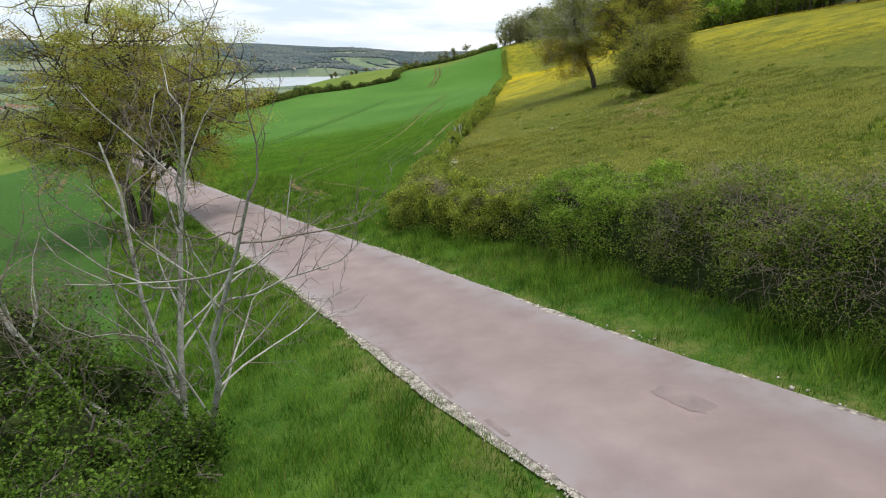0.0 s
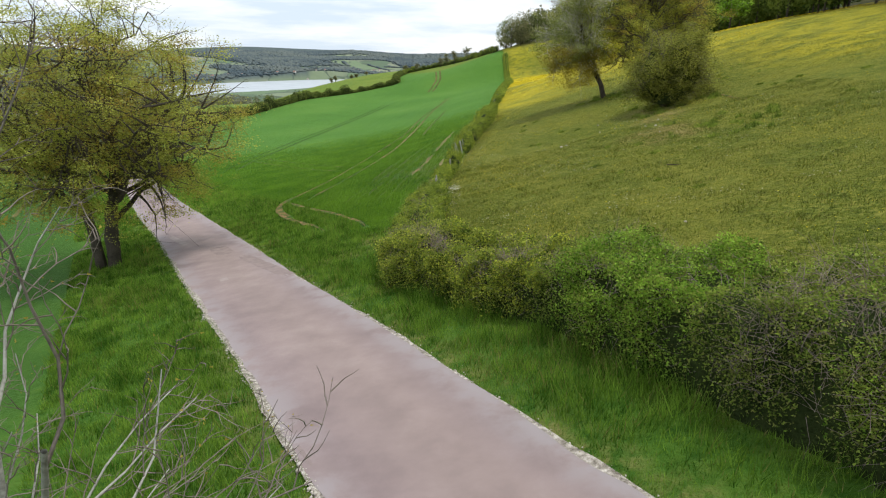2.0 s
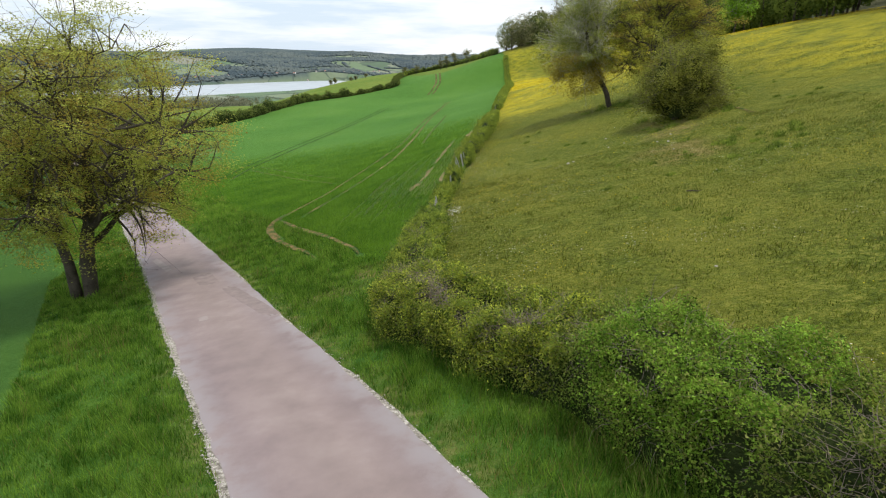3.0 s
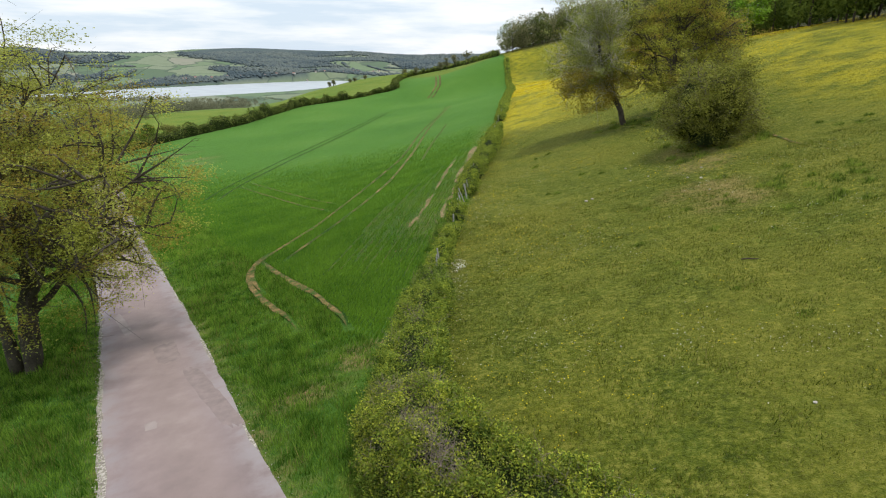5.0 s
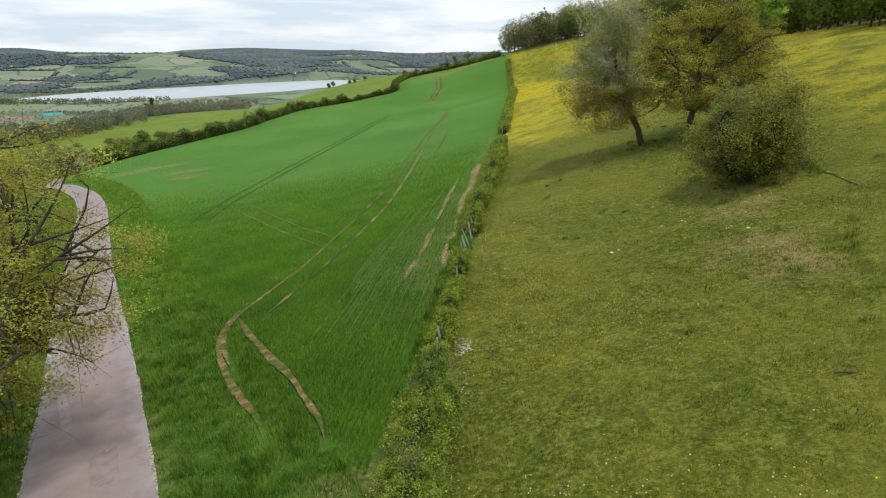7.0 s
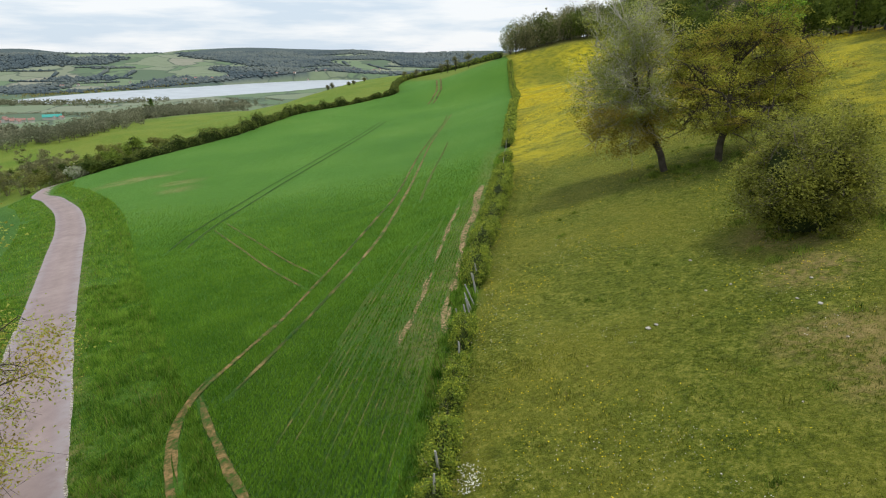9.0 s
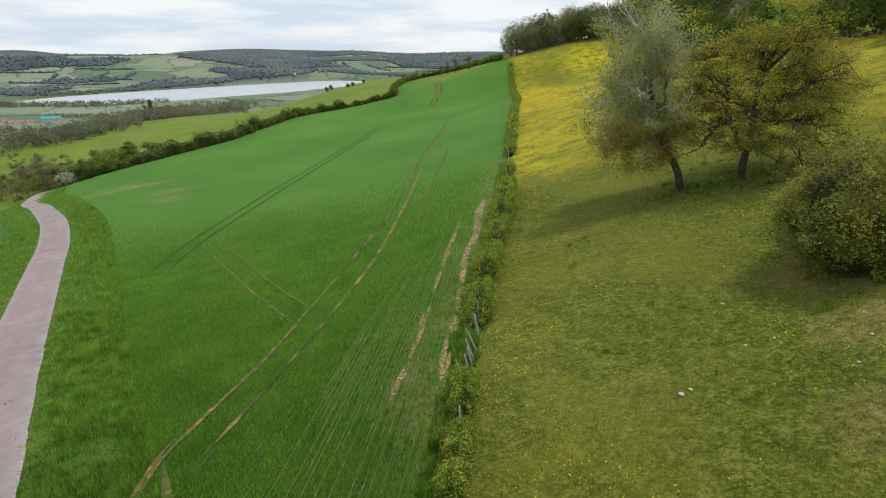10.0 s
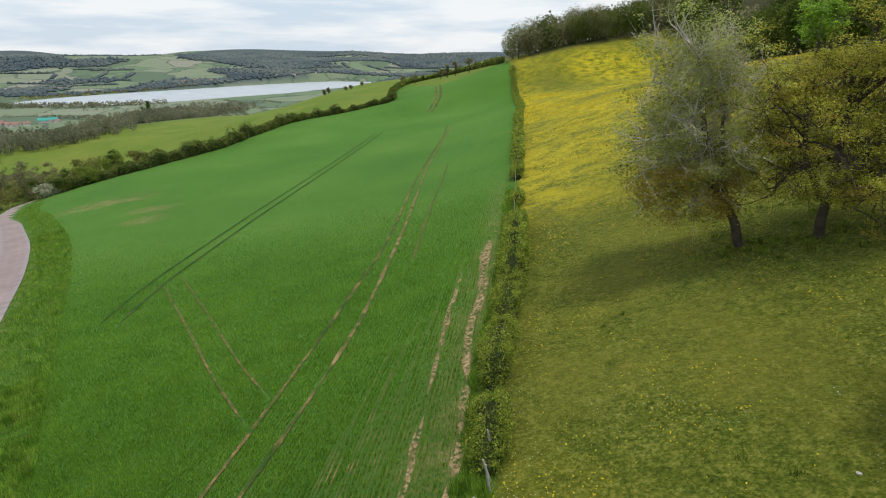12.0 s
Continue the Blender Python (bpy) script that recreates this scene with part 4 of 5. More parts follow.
hedge("hedge", spline([(0.2, 25.2), (0.3, 29.0), (0.6, 32.6), (0.7, 35.2)], 20), (2.3, 1.8, 1.5), (1.35, 1.35, 1.6), [(M_HEDGE, 6400, 0.036, "foliage", 0, 1), (M_YELLOW, 2600, 0.036, "yellow_foliage", 0, 0.75)], "low yellow-green hedge between cornfield and meadow", 9, 0.90, 20, 0.3, ends=0.8, top_twigs=60)

# field hedge and fence
for y0, y1, w, h, sd in ((36.0, 37.3, 1.2, 1.5, 11), (37.6, 40.6, 1.0, 1.15, 23), (43.3, 46.2, 0.9, 0.9, 24), (41.2, 43.0, 1.0, 1.0, 12), (46.2, 48.9, 1.25, 1.45, 13), (54.3, 58.8, 1.5, 1.25, 14), (60.0, 66.6, 1.6, 1.4, 15), (66.9, 72.8, 1.7, 1.4, 20), (73, 90.5, 1.8, 1.6, 16), (94, 98, 1.4, 1.1, 17), (108, 117, 1.4, 1.2, 18), (121, 165, 1.5, 1.2, 19), (170, 235, 1.7, 1.4, 21), (238, 320, 2.0, 1.6, 22)):
    yy = np.linspace(y0, y1, 12)
    per = 1300 if y1 < 75 else 700 if y1 < 120 else 110
    size = 0.050 if y1 < 75 else 0.075 if y1 < 120 else 0.20
    hedge("field_hedge", np.stack([fence_x(yy) + 0.1, yy], 1), w, h, [(M_HEDGE, per, size, "foliage", 0, 1), (M_YELLOW, per * 0.5, size, "yellow_foliage", 0, 1)], "low scrubby green hedge along the field fence", sd, 0.78, 6 if y1 < 75 else 0, 0.35 if y1 < 75 else 1.0, rough=0.28, group="hedges along the fence")
hedge("far_hedge", HEDGE_ROW[:100], (5.0, 4.2, 3.2, 3.0, 3.0), (3.2, 3.2, 2.5, 2.3, 2.3), [(M_DARKHEDGE, 240, 0.20, "foliage", 0, 1), (M_THORN, 60, 0.20, "thorn_foliage", 0, 1)], "long dark green hedgerow bounding the cornfield", 31, 0.80, 0, 1.4, rough=0.6)
hedge("far_hedge", HEDGE_ROW[98:], 3.0, 2.6, [(M_DARKHEDGE, 130, 0.22, "foliage", 0, 1), (M_YELLOW, 36, 0.22, "yellow_foliage", 0, 1)], "dark hedge on the crest of the field", 33, 0.82, 0, 1.6, rough=0.5)


def fence_post(at, lean, turn, height, seed):
    rng = np.random.default_rng(seed)
    pts = [np.array((0, 0, -0.25)), np.array((0, 0, 0.3)), np.array((0.01, 0, 0.8)), np.array((0, 0.01, height))]
    v, f = tubes([(pts, (0.046, 0.047, 0.043, 0.034))], 7)
    f = f.tolist() + [tuple(range(len(v) - 7, len(v)))]
    ob = new("fence_post", mesh_of("fence_post", v + rng.normal(size=v.shape) * 0.004, f, M_POST))
    ob.matrix_world = pose(at[0], at[1], gz(*at), lean, 0, turn)
    return tagged(ob, "weathered grey wooden fence post, leaning", "fence post", "field fence posts")


# slanting stakes lean towards the corn; the rest stand nearly upright
for i, (x, y, lean, turn, tall) in enumerate(((1.05, 38.1, 10, 60, 1.2), (0.85, 36.8, -4, 10, 1.25), (1.8, 45.9, 6, 40, 1.0), (1.95, 49.6, 16, 75, 1.05), (2.3, 49.7, 14, 70, 1.15), (2.45, 50.4, 16, 62, 1.2), (2.55, 51.0, 20, 78, 1.25), (2.72, 51.9, 24, 70, 1.45), (2.85, 53.4, 10, 66, 1.35), (2.95, 53.8, 18, 72, 1.3), (3.1, 55.6, 12, 80, 1.2), (3.7, 62.9, 12, 60, 1.3), (3.65, 63.9, -8, 40, 1.2), (5.0, 72.5, 6, 90, 1.2), (7.9, 92.5, 4, 20, 1.3), (8.6, 99.0, -5, 50, 1.2), (9.6, 107.0, 5, 30, 1.3), (10.9, 115.0, 3, 80, 1.3), (11.2, 119.8, -4, 15, 1.3))):
    fence_post((x, y), lean, -turn, tall, i)

# big oak on the verge
crown_tree("oak_tree", (-16.9, 34.2), [([(0.25, 0, -0.3), (0.35, 0, 2.2), (0.9, 0.1, 5), (1.2, 0.3, 8.5)], 0.36), ([(-0.5, 0.1, -0.3), (-0.7, 0.1, 2.2), (-1.4, 0.2, 5), (-2.2, 0.2, 8.3)], 0.30), ([(0.0, 0.6, -0.3), (0.1, 0.9, 2.5), (0.2, 1.6, 5.5), (0.3, 1.8, 9.5)], 0.26)],
           (0.4, 0.2, 8.3), (8.0, 7.0, 6.9), 46, M_BARK, [(M_OAKLEAF, 120000, 0.055, 0.34, 0.0, 1.0, "foliage"), (M_OAKLOW, 40000, 0.055, 0.32, 0.0, 0.75, "russet_foliage")],
           "large spring oak with sparse yellow-green leaves on the roadside verge", "tree", 21, spray=(10, 7), low=-0.62, droop=0.10, twig=1.4, bunch=90, flat=0.42)

# pale bare young trees by the camera's start
ASH = {"levels": 3, "kids": (14, 7, 4), "from": (0.12, 0.2, 0.2), "angle": (28, 64), "ratio": 0.41, "thin": 0.42, "taper": 0.30, "wander": 0.20, "lift": (0.05, 0.12, 0.04, -0.03), "trunk": 0.032}
for at, stems, sd in (((-2.85, 8.0), [((0, 0), (0.20, 0.02, 1), 5.6, 0.066), ((-0.3, 0.05), (-0.05, 0.12, 1), 6.0, 0.07)], 3), ((-3.4, 8.9), [((0, 0), (-0.16, 0.05, 1), 5.6, 0.058)], 5), ((-3.8, 8.2), [((0, 0), (-0.40, 0.05, 1), 5.0, 0.06), ((-0.1, -0.3), (-0.5, -0.2, 1), 3.6, 0.045)], 8)):
    tree("young_ash", at, stems, ASH, M_PALEBARK, [(M_OAKLOW, 420, 0.017, 0.03, 0.5, 1.0, "bud_spray")], "slender bare young tree with pale grey bark", "tree", sd, "bare young trees", 0.2)

# meadow trees
crown_tree("meadow_tree", (18.5, 69.6), [([(0, 0, -0.3), (-0.7, 0, 1.6), (-1.6, 0, 3.2), (-2.8, 0, 6.0), (-3.4, 0, 9.5)], 0.29), ([(-1.2, 0, 2.4), (-2.6, 0.2, 4.5), (-3.8, 0.3, 7.5)], 0.2), ([(-1.3, 0, 2.6), (-2.0, -0.3, 5.5), (-2.3, -0.4, 9.5)], 0.2)],
           (-3.7, 0, 6.3), (4.5, 4.0, 7.2), 48, M_GREYBARK, [(M_PALELEAF, 32000, 0.075, 0.30, 0.30, 1.0, "foliage"), (M_BUSHOLIVE, 10000, 0.080, 0.30, 0.10, 0.8, "green_foliage"), (M_OAKLOW, 17000, 0.080, 0.32, 0.0, 0.36, "russet_foliage")],
           "leaning half-bare grey tree in the meadow", "tree", 41, spray=(11, 6), low=-0.90, droop=-0.26, twig=1.35, uneven=0.14, bunch=85, flat=0.8)
crown_tree("meadow_tree", (21.5, 67.6), [([(0.1, 0, -0.3), (0.05, 0, 1.2), (0.25, 0, 2.4), (0.4, 0.1, 4.5), (0.4, 0.1, 8.5)], 0.29), ([(0.15, 0, 1.9), (1.3, 0.1, 3.6), (2.6, 0.2, 6.5)], 0.22), ([(-0.1, 0, 2.2), (-1.2, 0.2, 4.5), (-1.8, 0.2, 8)], 0.2)],
           (1.1, 0, 5.9), (6.1, 5.4, 6.5), 46, M_BARK, [(M_OLIVE, 68000, 0.072, 0.34, 0.0, 1.0, "foliage"), (M_OAKLOW, 12000, 0.072, 0.34, 0.0, 1.0, "russet_foliage")],
           "broad tree with olive-yellow spring leaves in the meadow", "tree", 44, spray=(10, 6), low=-0.84, droop=0.06, twig=1.3, uneven=0.18, bunch=125, flat=0.42)
crown_tree("young_beech", (61.5, 139), [([(0, 0, -0.3), (0.1, 0, 3), (0, 0, 7)], 0.2)], (0, 0, 5.6), (3.6, 3.6, 5.0), 20, M_GREYBARK, [(M_FRESH, 4000, 0.30, 0.35, 0.0, 1.0, "foliage")], "fresh bright green young tree at the wood's edge", "tree", 52, spray=(6, 5), low=-0.8)
crown_tree("hawthorn_bush", (18.6, 51.2), [([(math.cos(a) * 0.3, math.sin(a) * 0.3, -0.2), (math.cos(a) * 0.9, math.sin(a) * 0.9, 1.4), (math.cos(a) * 1.7, math.sin(a) * 1.7, 3.4)], 0.12) for a in (0.3, 1.6, 2.8, 4.0, 5.3)],
           (0.0, 0, 2.45), (3.4, 3.1, 3.4), 36, M_TWIG, [(M_BUSHOLIVE, 64000, 0.064, 0.26, 0.0, 1.0, "foliage"), (M_THORN, 14000, 0.060, 0.24, 0.2, 1.0, "pale_foliage")], "dense uneven thorn bush with olive leaves in the meadow", "bush", 47, spray=(9, 7), low=-0.93, girth=0.12, uneven=0.22, twig=1.0, bunch=100, flat=0.7, heart=0.62)

# dark bushes below the camera's start
for at, r, h, sd in (((-4.4, 6.2), 1.35, 2.6, 1), ((-5.8, 7.9), 1.6, 4.0, 2), ((-3.2, 5.0), 1.2, 1.9, 4), ((-5.6, 4.4), 1.7, 2.5, 6), ((-7.4, 6.6), 1.8, 4.2, 7), ((-2.9, 6.9), 0.85, 1.3, 9), ((-7.8, 9.6), 1.7, 3.6, 10), ((-4.6, 8.6), 1.0, 1.9, 12)):
    crown_tree("verge_bush", at, [([(math.cos(a) * 0.1, math.sin(a) * 0.1, -0.2), (math.cos(a) * 0.35 * r, math.sin(a) * 0.35 * r, h * 0.35), (math.cos(a) * 0.6 * r, math.sin(a) * 0.6 * r, h * 0.7)], 0.045) for a in (0.4, 2.4, 4.5)],
               (0, 0, h * 0.48), (r, r, h * 0.55), 16, M_TWIG, [(M_BUSH, int(7500 * r), 0.036, 0.13, 0.0, 1.0, "foliage")], "dense dark green bush on the lane's verge", "bush", sd, "bushes on the verge", (6, 4), -0.85, 0.06, uneven=0.2, bunch=60, flat=0.7, heart=0.6)


# ---- grass, corn and flowers ----
def blades(rng, x, y, height, width, lean=0.5):
    n = len(x)
    z = ground_z(x, y)
    a = rng.uniform(0, 2 * math.pi, n)
    b = rng.uniform(0, 2 * math.pi, n)
    h = height * rng.uniform(0.55, 1.3, n)
    w = width * rng.uniform(0.7, 1.3, n)
    l = lean * h * rng.uniform(0.2, 1.0, n)
    v = np.empty((n, 3, 3))
    v[:, 0] = np.stack([x - np.cos(a) * w / 2, y - np.sin(a) * w / 2, z - 0.02], 1)
    v[:, 1] = np.stack([x + np.cos(a) * w / 2, y + np.sin(a) * w / 2, z - 0.02], 1)
    v[:, 2] = np.stack([x + np.cos(b) * l, y + np.sin(b) * l, z + h], 1)
    return v.reshape(-1, 3), np.arange(3 * n).reshape(-1, 3)


TROD = np.zeros((1200, 620), bool)              # cells of 0.1 m, from (-46, 30)
for k, (pts, half, _) in enumerate(TRACKS):
    for px, py in spline(pts, 1500 if k < 11 else 260):
        r = half * (0.9 if k < 4 else 0.62)
        i0, i1, j0, j1 = int((px - r + 46) * 10), int((px + r + 46) * 10), int((py - r - 30) * 10), int((py + r - 30) * 10)
        if j1 < 1200 and j0 >= 0:
            TROD[j0:j1 + 1, i0:i1 + 1] = True


def off_tracks(x, y):
    """False for what would stand in a wheel track."""
    i, j = ((x + 46) * 10).astype(int), ((y - 30) * 10).astype(int)
    inside = (i >= 0) & (i < 620) & (j >= 0) & (j < 1200)
    return ~(inside & TROD[np.clip(j, 0, 1199), np.clip(i, 0, 619)])


def stuff(name, v, f, material, label, category):
    tagged(new(name, mesh_of(name, v, f, material)), label, category, kind="stuff")


def box_points(rng, n, x0, x1, y0, y1):
    return rng.uniform(x0, x1, n), rng.uniform(y0, y1, n)


def verge_grass():
    rng = np.random.default_rng(61)
    X, Y = [], []
    for n, x0, x1, y0, y1 in ((205000, -12, 12, 2, 22), (180000, -22, 2, 22, 44), (150000, -38, -4, 44, 72), (110000, -66, -20, 72, 130), (60000, -104, -54, 118, 178)):
        x, y = box_points(rng, n, x0, x1, y0, y1)
        d, _ = off_road(x, y)
        keep = (np.abs(d) > ROAD_HALF + 0.02 + 0.12 * rng.random(n)) & (d < np.where(y < 25, 4.3, 7.0)) & (d > -6.8) & (x < fence_x(y) + 0.3 + 30 * (y < 25))
        X.append(x[keep]), Y.append(y[keep])
    y = 33 + 70 * rng.random(46000) ** 1.3
    X.append(fence_x(y) + rng.uniform(-1.15, 0.35, len(y))), Y.append(y)
    x, y = np.concatenate(X), np.concatenate(Y)
    keep = off_tracks(x, y)
    x, y = x[keep], y[keep]
    d, _ = off_road(x, y)
    tuft = 0.62 + 0.55 * np.clip(wobble(x, y, 0.45, 3) * 0.7 + 0.6 * wobble(x, y, 1.9, 4), -0.9, 1)
    h = 0.42 * tuft ** 1.8 * smoothstep(1.8, 2.9, np.abs(d)) + 0.06 + 0.16 * tuft * smoothstep(2.5, 3.6, d) * (y < 24)
    wide = 0.014 + 0.0006 * np.clip(y - 8, 0, 80)
    h = h + 0.22 * smoothstep(2.4, 3.4, d) * smoothstep(38, 50, y) * np.clip(0.5 + wobble(x, y, 1.3, 8), 0, 1.2)
    dry = rng.random(len(x)) < 0.05 + 0.14 * (wobble(x, y, 2.2, 6) > 0.55)
    for k, name, mt, label in (((~dry) & (y + 3 * wobble(x, y, 3, 2) < 52), "verge_grass", M_GRASS, "long green grass on the lane's verges"), ((~dry) & (y + 3 * wobble(x, y, 3, 2) >= 52), "far_verge_grass", M_VERGE, "pale rough grass between lane and corn")):
        stuff(name, *blades(rng, x[k], y[k], h[k], wide[k], 0.7), mt, label, "grass")
    stuff("dry_verge_grass", *blades(rng, x[dry], y[dry], h[dry], wide[dry], 0.7), M_DRYGRASS, "dry straw-coloured grass among the green", "grass")


def meadow_grass():
    rng = np.random.default_rng(62)
    X, Y = [], []
    for n, x0, x1, y0, y1 in ((160000, 0, 26, 10, 46), (62000, 1, 40, 46, 90)):
        x, y = box_points(rng, n, x0, x1, y0, y1)
        d, _ = off_road(x, y)
        keep = (x > fence_x(y) + 0.4) & (d > 5.2)
        X.append(x[keep]), Y.append(y[keep])
    x, y = np.concatenate(X), np.concatenate(Y)
    h = 0.07 * (1 + 0.7 * np.clip(wobble(x, y, 0.7, 3) + 0.5 * wobble(x, y, 2.6, 5), -0.7, 1)) + 0.07 * smoothstep(0.5, 0.9, wobble(x, y, 0.9, 9))
    dry = rng.random(len(x)) < 0.2
    stuff("meadow_grass", *blades(rng, x[~dry], y[~dry], h[~dry], np.full((~dry).sum(), 0.026), 0.9), M_SHORT, "short grazed olive-green meadow grass", "grass")
    stuff("dry_meadow_grass", *blades(rng, x[dry], y[dry], h[dry], np.full(dry.sum(), 0.022), 0.9), M_DRYGRASS, "dry tips in the meadow grass", "grass")


def corn():
    rng = np.random.default_rng(63)
    n = 1500000
    y = 31 + 94 * rng.random(n) ** 1.35
    row = np.round(rng.uniform(-24 - 0.42 * y, 8, n) / 0.22) * 0.22
    x = row + 0.125 * (y - 60) + 2 + rng.normal(size=n) * 0.042
    d, _ = off_road(x, y)
    keep = (d > 6.3 + 0.5 * wobble(x, y, 2.5, 1) + 0.5 * wobble(x, y, 0.8, 4) + rng.normal(size=n) * 0.5) & (x < fence_x(y) - 1.15) & (y + 0.4 * x + 1.2 * rng.normal(size=n) > 31.5)
    keep &= rng.random(n) > smoothstep(36, 122, y)
    bare = smoothstep(-4.0, -1.0, x - fence_x(y)) * smoothstep(38, 50, y)
    keep &= rng.random(n) > 0.5 * bare
    keep &= off_tracks(x, y)
    x, y = x[keep], y[keep]
    h = 0.18 * (1 + 0.10 * wobble(x, y, 1.6, 3))
    stuff("corn", *blades(rng, x, y, h, 0.034 + 0.0004 * np.clip(y - 35, 0, 80), 0.6), M_CORN, "young green corn in drilled rows", "corn")


def flowers():
    rng = np.random.default_rng(64)

    def heads(x, y, size, height):
        z = ground_z(x, y) + height
        n = len(x)
        v = np.empty((n, 4, 3))
        t = np.arange(4) * math.pi / 2 + 0.5
        s = size * rng.uniform(0.7, 1.3, n)
        tilt = rng.normal(size=(n, 2)) * 0.35
        ox, oy = np.cos(t)[None] * s[:, None], np.sin(t)[None] * s[:, None]
        v[:, :, 0], v[:, :, 1] = x[:, None] + ox, y[:, None] + oy
        v[:, :, 2] = z[:, None] + ox * tilt[:, :1] + oy * tilt[:, 1:]
        return v.reshape(-1, 3), np.arange(4 * n).reshape(-1, 4)

    x, y = box_points(rng, 42000, 0, 40, 12, 100)
    d, _ = off_road(x, y)
    keep = (x > fence_x(y) + 0.3) & (d > 5) & (wobble(x, y, 4.0, 2) + 0.6 * wobble(x, y, 1.1, 5) + rng.normal(size=len(x)) * 0.25 > 0.35)
    stuff("buttercups", *heads(x[keep], y[keep], 0.016 + 0.0003 * (y[keep] - 20).clip(0, 60), 0.11), M_PETAL, "scattered yellow buttercups in the meadow", "flowers")
    x, y = box_points(rng, 15000, 0, 24, 14, 60)
    keep = (x > fence_x(y) + 0.3) & (off_road(x, y)[0] > 5.0) & (wobble(x, y, 3.0, 12) + 0.7 * wobble(x, y, 0.9, 7) + 0.9 * np.exp(-((x - fence_x(y) - 1) / 1.2) ** 2) + rng.normal(size=len(x)) * 0.25 > 0.50)
    stuff("daisies", *heads(x[keep], y[keep], 0.015, 0.12), M_WHITE, "small white flowers in the meadow grass", "flowers")
    y = rng.uniform(27, 38.5, 2000)
    x = fence_x(y) + 1.0 + 0.25 * wobble(y, y * 0, 1.0, 2) + rng.normal(size=len(y)) * 0.22
    keep = wobble(x, y, 0.8, 4) + 0.3 * rng.normal(size=len(y)) > 0.40
    stuff("cow_parsley", *heads(x[keep], y[keep], 0.020, rng.uniform(0.15, 0.45, keep.sum())), M_WHITE, "white cow parsley along the hedge's foot", "flowers")
    x, y = box_points(rng, 105000, 6, 74, 78, 270)
    keep = (x > fence_x(y) + 0.5) & (wobble(x, y * 1.6, 16, 5) + 0.7 * wobble(x, y, 5, 2) + rng.normal(size=len(x)) * 0.3 + 0.55 * smoothstep(78, 112, y + 0.35 * (x - 12)) - 0.45 * smoothstep(150, 270, y) > 0.50)
    stuff("yellow_flowers", *heads(x[keep], y[keep], 0.042 + 0.0006 * (y[keep] - 80), 0.14), M_PETAL, "dense yellow drifts of buttercups", "flowers")


WEEDS = ((17.7, 38.2), (19.2, 38.8), (17.5, 36.6), (15.4, 20.2))


def tussocks():
    rng = np.random.default_rng(66)
    X, Y, H = [], [], []
    spots = [(rng.uniform(6, 30), rng.uniform(26, 78), rng.uniform(0.15, 0.5), 0.14) for _ in range(46)]
    spots += [(cx + rng.normal() * 1.6, cy + rng.normal() * 1.3, rng.uniform(0.2, 0.55), 0.22) for cx, cy in WEEDS for _ in range(9)]
    spots += [(cx + rng.normal() * w, cy + rng.normal() * w * 0.7, rng.uniform(0.3, 0.7), 0.30) for cx, cy, w in ((18.2, 69.0, 1.2), (21.9, 67.2, 2.2), (18.4, 50.6, 2.0)) for _ in range(16)]
    for cx, cy, r, h in spots:
        m = int(260 * r)
        a = rng.normal(size=(m, 2)) * r * 0.5
        X.append(cx + a[:, 0]), Y.append(cy + a[:, 1]), H.append(np.full(m, h) * np.exp(-(a ** 2).sum(1) / r ** 2))
    x, y, h = np.concatenate(X), np.concatenate(Y), np.concatenate(H) + 0.05
    k = x > fence_x(y) + 0.8
    stuff("tussocks", *blades(rng, x[k], y[k], h[k], np.full(k.sum(), 0.03), 0.8), M_HEDGE, "dark green tussocks of taller grass in the meadow", "grass")


tussocks()
verge_grass()
meadow_grass()
corn()
flowers()


# ---- woods and distance ----
def wood_crowns(rng, spots, height, cards, size, material, name, label, spread=0.30):
    V, F, base = [], [], 0
    T = []
    for x, y, z, k in spots:
        h = height * k
        n = int(cards * k)
        th, ph = rng.uniform(0, 2 * math.pi, n), np.arccos(rng.uniform(-0.95, 1, n))
        r = 1 - np.abs(rng.normal(size=n)) * 0.16 + 0.14 * np.sin(3 * th + 2 * ph + x) * np.sin(2 * ph + y) + 0.12 * np.sin(7 * th + x) * np.sin(6 * ph + y)
        p = np.stack([np.sin(ph) * np.cos(th) * r * h * spread, np.sin(ph) * np.sin(th) * r * h * spread, h * 0.54 + np.cos(ph) * r * h * 0.47], 1)
        v, f = leaves(rng, p + (x, y, z), size, 1.2, 0.8, 1.3)
        V.append(v), F.append(f + base)
        base += len(v)
        T.append(([np.array((x, y, z - 0.4)), np.array((x + rng.normal() * 0.2, y, z + h * 0.3)), np.array((x + rng.normal() * 0.3, y, z + h * 0.7))], (0.20 * k, 0.15 * k, 0.05)))
    root = thing(name, (spots[0][0], spots[0][1], gz(spots[0][0], spots[0][1])), label, "trees", kind="stuff")
    root.location = (0, 0, 0)
    part("trunks", mesh_of("trunks", *tubes(T, 5), M_BARK), root)
    part("crowns", mesh_of("crowns", np.vstack(V), np.vstack(F), material), root)
    return root


def spots_in(rng, n, inside, x0, x1, y0, y1):
    out = []
    while len(out) < n:
        x, y = rng.uniform(x0, x1), rng.uniform(y0, y1)
        if inside(x, y):
            out.append((x, y, gz(x, y), rng.uniform(0.75, 1.25)))
    return out


rng = np.random.default_rng(71)
wood_crowns(rng, spots_in(rng, 90, lambda x, y: wood_edge(y) + 1 < x < wood_edge(y) + 10, 50, 120, 30, 318), 12, 1500, 0.40, M_WOOD, "wood_edge", "dark green trees at the edge of a hillside wood", 0.33)
top_row = spots_in(rng, 84, lambda x, y: y > 324 + (100 - x) * 0.16 and x > 34, 34, 120, 322, 352)
